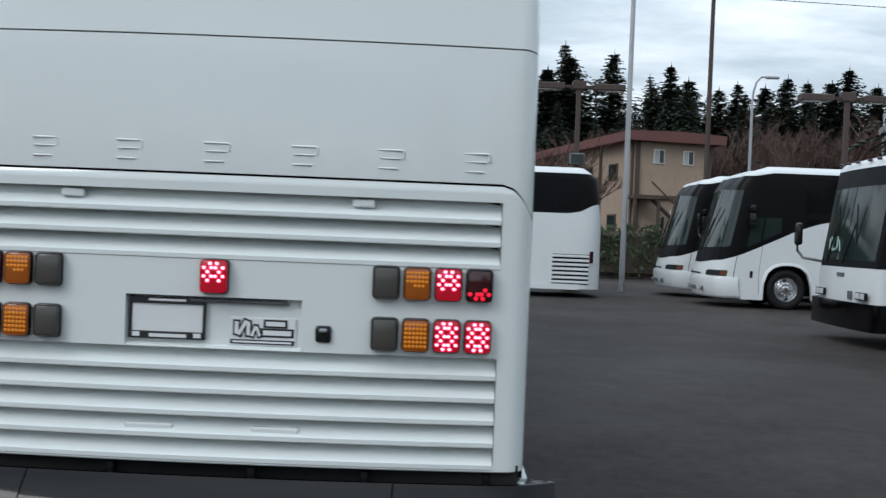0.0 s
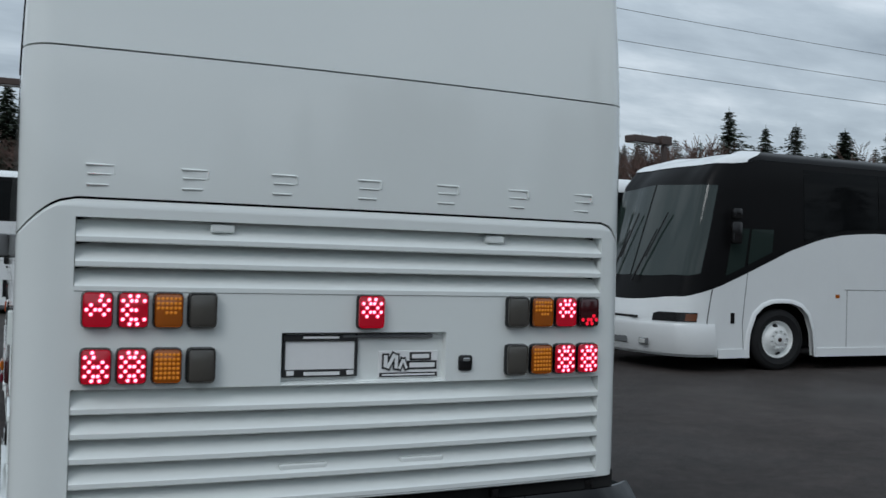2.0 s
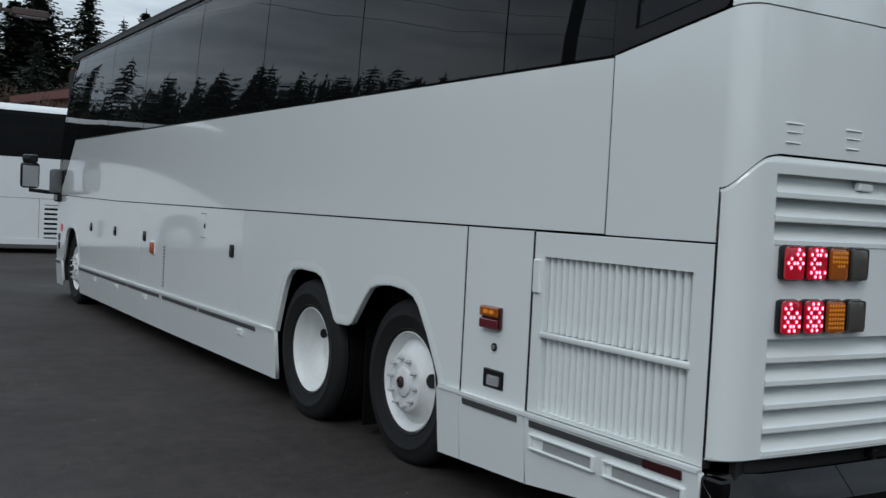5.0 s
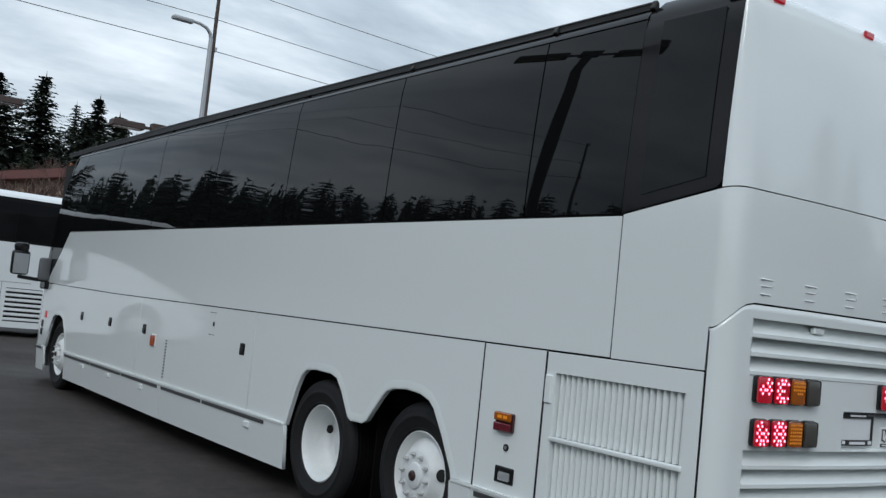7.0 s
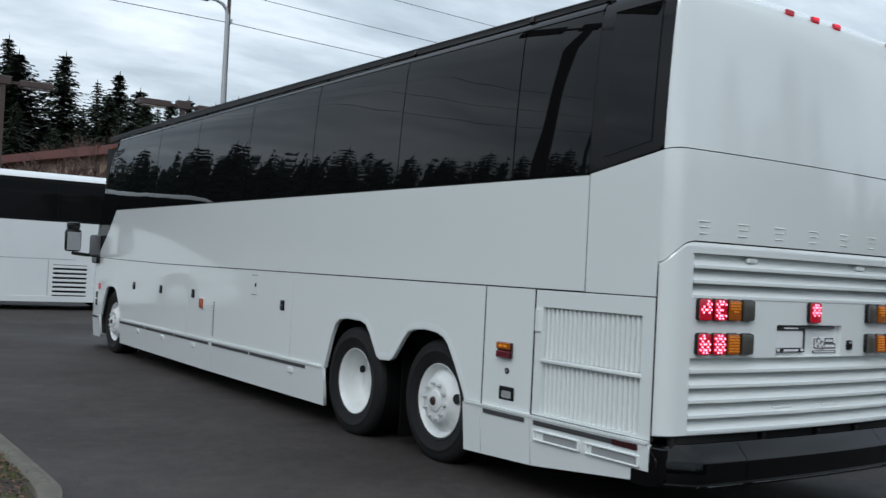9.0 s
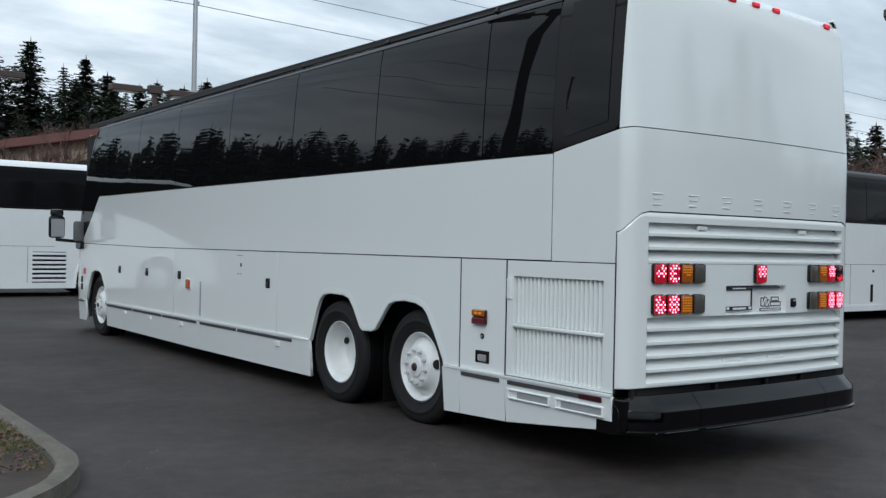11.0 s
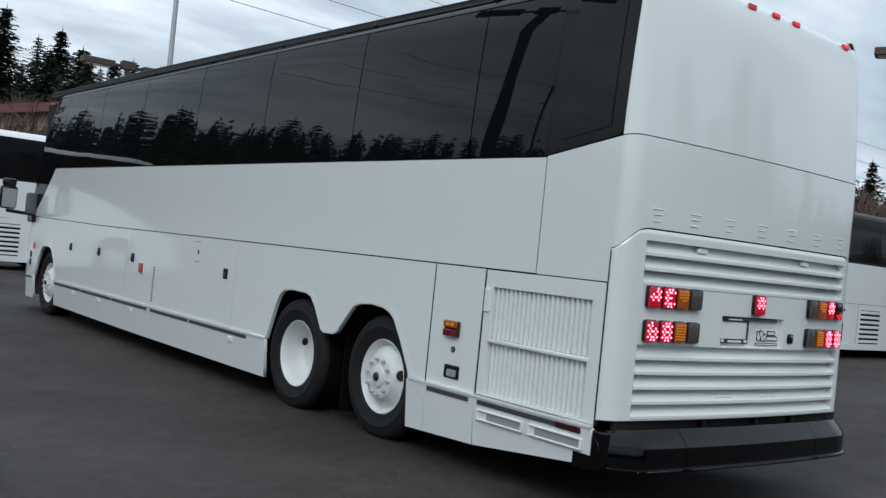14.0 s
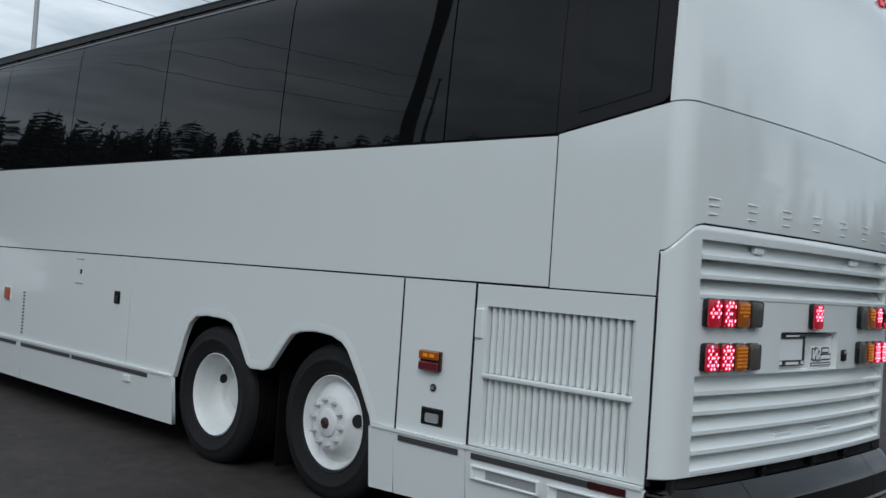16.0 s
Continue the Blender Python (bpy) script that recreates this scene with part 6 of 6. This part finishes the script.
def bare_tree(seed, h, where):
    """A leafless broadleaf tree: limbs that fork into many thin twigs."""
    rn = random.Random(seed)
    t = tagged(empty("bare_tree", where), "leafless brown broadleaf tree", "tree", "bare trees")
    bm = bmesh.new()

    def grow(bm, p, d, length, r, depth):
        e = p + d * length
        m = (p + e) / 2 + Vector((rn.uniform(-1, 1), rn.uniform(-1, 1), 0)) * length * 0.06
        add_tube(bm, [p, m, e], [r, r * 0.85, r * 0.68], 3 if depth > 1 else 5, False)
        if depth >= 5:
            return
        for k in range(3 if depth > 0 else 4):
            a, s = rn.uniform(0, 6.3), rn.uniform(0.35, 0.75)
            nd = (d + s * Vector((math.cos(a), math.sin(a), rn.uniform(0.0, 0.55)))).normalized()
            start = p + (e - p) * rn.uniform(0.55, 1.0)
            grow(bm, start, nd, length * rn.uniform(0.6, 0.82), max(r * 0.58, 0.022), depth + 1)

    trunk = bmesh.new()
    add_tube(trunk, [(0, 0, -0.5), (0.05, 0, h * 0.14), (0, 0.05, h * 0.26)], [0.02 * h, 0.016 * h, 0.013 * h], 8)
    part("trunk", trunk, BARK, t)
    for k in range(4):
        a = rn.uniform(0, 6.3)
        grow(bm, Vector((0, 0, h * rn.uniform(0.16, 0.26))), Vector((0.4 * math.cos(a), 0.4 * math.sin(a), 1)).normalized(), h * 0.26, 0.008 * h, 0 + 1)
    part("crown", bm, TWIGS, t, smooth=0)
    return t


FIRS = [fir(11, 17, 3.6, pose(4, 92, 3.9), 0.16, 0.1, 0.9, 1.5), fir(12, 16, 3.1, pose(-4, 95, 4), 0.28, 0.3, 0.9, 1.5), fir(13, 18, 4.2, pose(12, 96, 4), 0.10, 0.5, 0.9, 1.55),
        fir(14, 13, 3.0, pose(20, 90, 3.8), 0.2, 0.2, 0.9, 1.5),
        fir(15, 9.6, 3.7, pose(20.8, 35.9, 0.0), 0.3, 0.0, 0.58, 1.7)]
MIRRORED = [fir(31, 17, 3.4, pose(-70, -50, 0), 0.25, 0.3, 2.0), fir(32, 15, 3.2, pose(-78, -44, 0), 0.3, 0.0, 2.0)]
FAR_FIRS = [fir(33, 17, 3.6, pose(14, 104, 5), 0.28, 0.2, 1.5), fir(34, 15, 3.0, pose(22, 102, 5), 0.22, 0.4, 1.5)]
for t, h in zip(MIRRORED + FAR_FIRS, (17, 15, 17, 15)):
    t["tall"] = float(h)
BARES = [bare_tree(21, 11, pose(26, 80, 3.4)), bare_tree(22, 9, pose(-1, 80, 3.4)), bare_tree(23, 13, pose(70, 60, 2))]


def plant(kind, bearing, dist, top, spin=0.0, eye=(-2.5, -4.0), wide=1.0):
    """Copies a tree so that its top is at height top, at a bearing and distance from the path's middle."""
    b = radians(bearing)
    x, y = eye[0] + dist * math.sin(b), eye[1] + dist * math.cos(b)
    z = ground_z(x, y)
    src = kind
    hs = src["tall"]
    k = max(0.35, (top - z) / hs)
    t = copy_thing(src, Matrix())
    t.matrix_basis = pose(x, y, z, 0, 0, spin) @ Matrix.Diagonal((k * wide * (0.85 + 0.3 * ((spin * 7) % 1)), k * wide, k, 1))
    return t


for t, h in zip(FIRS, (17, 16, 18, 13, 9.6)):
    t["tall"] = float(h)
for t, h in zip(BARES, (11, 9, 13)):
    t["tall"] = float(h)
rnd = random.Random(77)
# the belt of trees ahead and to the side, in three ragged rows
for b in range(-8, 76, 2):
    elev = ramp_between([(-8, 9.4), (8, 9.4), (14, 9.2), (20, 8.9), (26, 8.2), (33, 7.0), (42, 7.2), (55, 6.9), (64, 6.4), (76, 5.5)], b)
    for row, (d0, cut) in enumerate(((82, 0.86), (94, 0.96))):
        d = d0 + rnd.uniform(-5, 5)
        top = 1.5 + d * math.tan(radians(elev * cut * rnd.uniform(0.80, 1.06)))
        plant(FIRS[rnd.randrange(4)], b + rnd.uniform(-1.0, 1.0), d, top, rnd.uniform(0, 360))
for b in range(-6, 74, 3):
    d = rnd.uniform(66, 78)
    e = ramp_between([(-6, 7.2), (20, 8.0), (30, 6.2), (45, 7.2), (60, 6.4), (74, 5)], b) * rnd.uniform(0.8, 1.05)
    plant(BARES[rnd.randrange(3)], b + rnd.uniform(-1.2, 1.2), d, 1.5 + d * math.tan(radians(e)), rnd.uniform(0, 360))
# reddish thickets of bare trees below the firs
for b in spread(12, 34, 1.1):
    d = rnd.uniform(62, 74)
    e = ramp_between([(12, 5.6), (17, 7.6), (21, 8.6), (25, 8.2), (29, 6.6), (34, 5.6)], b) * rnd.uniform(0.85, 1.06)
    plant(BARES[rnd.randrange(3)], b + rnd.uniform(-0.6, 0.6), d, 1.5 + d * math.tan(radians(e)), rnd.uniform(0, 360), (1, -3.9))
for b, d, e in ((4.9, 46, 6.8), (5.7, 47.5, 7.2), (6.6, 46, 6.6), (7.4, 47, 6.2)):
    plant(BARES[rnd.randrange(3)], b, d, 1.5 + d * math.tan(radians(e)), rnd.uniform(0, 360), (1, -3.9))
for b, d, e in ((33.6, 72, 8.0), (35.0, 74, 8.7), (36.3, 70, 8.4), (37.8, 74, 8.8), (38.3, 76, 9.2), (39.4, 72, 8.0), (46.2, 76, 8.1), (47.4, 74, 7.6)):
    plant(BARES[rnd.randrange(3)], b, d, 1.5 + d * math.tan(radians(e)), rnd.uniform(0, 360), (-1.2, -4))
for b in spread(53, 64, 0.9):
    plant(BARES[rnd.randrange(3)], b, rnd.uniform(60, 70), 1.5 + 65 * math.tan(radians(rnd.uniform(5.6, 7.4))), rnd.uniform(0, 360), (-6, -4.4))
# distant woods: a deep belt of foliage that closes the gaps between the single trees
CREST = [(-12, 7.8), (10, 8.0), (15, 8.6), (21, 8.8), (25, 8.4), (29, 7.4), (36, 7.6), (42, 6.9), (55, 6.4), (64, 6.0), (80, 5.0), (120, 5.2), (200, 6.5), (270, 9.6), (300, 10.4), (342, 10.6), (350, 8.8)]


def crest_at(b):
    """Elevation of the woods' outline at a bearing: pointed tops of uneven height."""
    best = 0.0
    for width, salt in ((0.91, 12.9898), (0.53, 78.233), (0.31, 39.425)):
        cell = math.floor(b / width)
        tall = (math.sin(cell * salt) * 43758.5453) % 1.0
        best = max(best, (0.70 + 0.32 * tall) * (1 - 0.62 * (2 * abs(b / width - cell - 0.5)) ** 0.7 * 0.55))
    return ramp_between(CREST, b) * best


wv, wf = [], []
for i in range(150000):
    near = i % 3
    b = rnd.uniform(-12, 80) if near else rnd.uniform(80, 348)
    d = rnd.uniform(104, 116)
    x, y = -2.5 + d * math.sin(radians(b)), -4 + d * math.cos(radians(b))
    z = 1.5 + d * math.tan(radians(crest_at(b + rnd.gauss(0, 0.05)))) * 0.90 * (1 - 0.6 * rnd.random() ** 1.5)
    s = rnd.uniform(0.08, 0.19) * (1 if near else 2.2)
    m = Euler((rnd.uniform(-.6, .6), rnd.uniform(-.6, .6), rnd.uniform(0, 6.3))).to_matrix()
    k = len(wv)
    wv += [Vector((x, y, z)) + m @ Vector(v) for v in ((-s * .7, 0, -s), (s * .7, 0, -s), (0, 0, s * 1.3), (0, -s * .7, -s), (0, s * .7, -s))]
    wf += [(k, k + 1, k + 2), (k + 3, k + 4, k + 2)]
# the closed, shaded inside of the woods
for b in spread(-12, 348, 0.12):
    x, y = -2.5 + 110 * math.sin(radians(b)), -4 + 110 * math.cos(radians(b))
    k = len(wv)
    out = Vector((math.sin(radians(b)), math.cos(radians(b)), 0))
    h = 1.5 + 110 * math.tan(radians(crest_at(b))) * 0.93
    wv += [Vector((x, y, -1)), Vector((x, y, h * 0.5)) + out * noise.noise(Vector((b * 2, 0, 0))) * 2, Vector((x, y, h)) + out * 4]
    if b > -12:
        wf += [(k - 3, k, k + 1, k - 2), (k - 2, k + 1, k + 2, k - 1)]
tagged(raw("far_woods", wv, wf, NEEDLES, smooth=0), "dense dark mixed woods in the distance", "woods", kind="stuff")
# the far rows of firs in the woods
for b in spread(-9, 72, 0.55):
    d = rnd.uniform(99, 109)
    e = ramp_between(CREST, b) * rnd.uniform(0.82, 1.06)
    plant(FAR_FIRS[rnd.randrange(2)], b + rnd.uniform(-0.25, 0.25), d, 1.5 + d * math.tan(radians(e)), rnd.uniform(0, 360))
# single firs that stand out of the belt
SINGLES = (
    ((1.0, -3.9), ((5.3, 95, 10.1, 3), (6.57, 94, 10.8, 0), (9.14, 98, 11.0, 2), (12.4, 108, 10.3, 1), (13.4, 103, 9.5, 3), (15.1, 101, 9.0, 0), (16.1, 102, 9.3, 1), (17.6, 101, 9.1, 3), (18.8, 98, 9.6, 0),
                   (19.84, 103, 9.3, 1), (21.1, 101, 9.3, 3), (21.95, 108, 10.0, 0), (23.43, 101, 9.0, 1), (25.2, 106, 9.5, 3))),
    ((-1.19, -3.8), ((33.9, 80, 8.6, 0), (40.58, 82, 9.2, 2), (42.6, 84, 8.2, 1), (44.2, 84, 8.3, 0))),
    ((-2.24, -3.3), ((47.5, 82, 7.9, 3), (49.8, 82, 7.8, 2), (51.4, 86, 7.8, 1), (53.2, 84, 7.4, 0), (54.3, 86, 6.9, 3))),
    ((-6.0, -4.4), ((58.8, 84, 7.9, 2), (60.4, 86, 7.2, 3), (63.6, 84, 7.4, 0), (61.6, 84, 7.4, 1), (66.4, 84, 6.6, 0), (67.8, 88, 6.5, 1))))
for eye, trees in SINGLES:
    for b, d, e, k in trees:
        plant(FIRS[k], b, d, 1.5 + d * math.tan(radians(e)), rnd.uniform(0, 360), eye, 1.5 if d > 92 else 1.1)
# woods behind the camera and on the far side of the street, which the coach mirrors
shapes = [fir_mesh(31, 17, 3.6, 0.45, 0.3, 2.0, 1.7), fir_mesh(32, 17, 3.4, 0.5, 0.0, 2.0, 1.7)]
mv, mf = [], []
for b in range(78, 352, 3):
    for row in range(2):
        d = rnd.uniform(78, 96) + 14 * row
        e = ramp_between([(78, 6.0), (200, 6.6), (260, 8.6), (295, 9.9), (335, 9.9), (352, 9.6)], b) * rnd.uniform(0.90, 1.04)
        turn = radians(b + rnd.uniform(-2, 2))
        k = (1.5 + d * math.tan(radians(e))) / 17
        m = Matrix.Translation((-2.5 + d * math.sin(turn), -4 + d * math.cos(turn), 0)) @ Matrix.Rotation(rnd.uniform(0, 6.3), 4, "Z") @ Matrix.Diagonal((k, k, k, 1))
        v, f = shapes[row]
        n = len(mv)
        mv += [m @ p for p in v]
        mf += [tuple(i + n for i in face) for face in f]
tagged(raw("roadside_woods", mv, mf, NEEDLES, smooth=0), "dark fir woods across the street", "woods", kind="stuff")
# a stand of taller firs across the lot, seen only as dim shapes in the paint
for b, d, e in ((112, 52, 11), (118, 48, 16), (122, 50, 18.5), (126, 52, 15), (130, 47, 19.5), (136, 50, 13), (142, 52, 10), (147, 50, 15), (152, 47, 18), (157, 50, 16), (163, 52, 11), (170, 55, 10)):
    t = plant(MIRRORED[rnd.randrange(2)], b, d, 1.5 + d * math.tan(radians(e)), rnd.uniform(0, 360))
    t.matrix_basis = t.matrix_basis @ Matrix.Diagonal((1.7, 1.7, 1.0, 1.0))
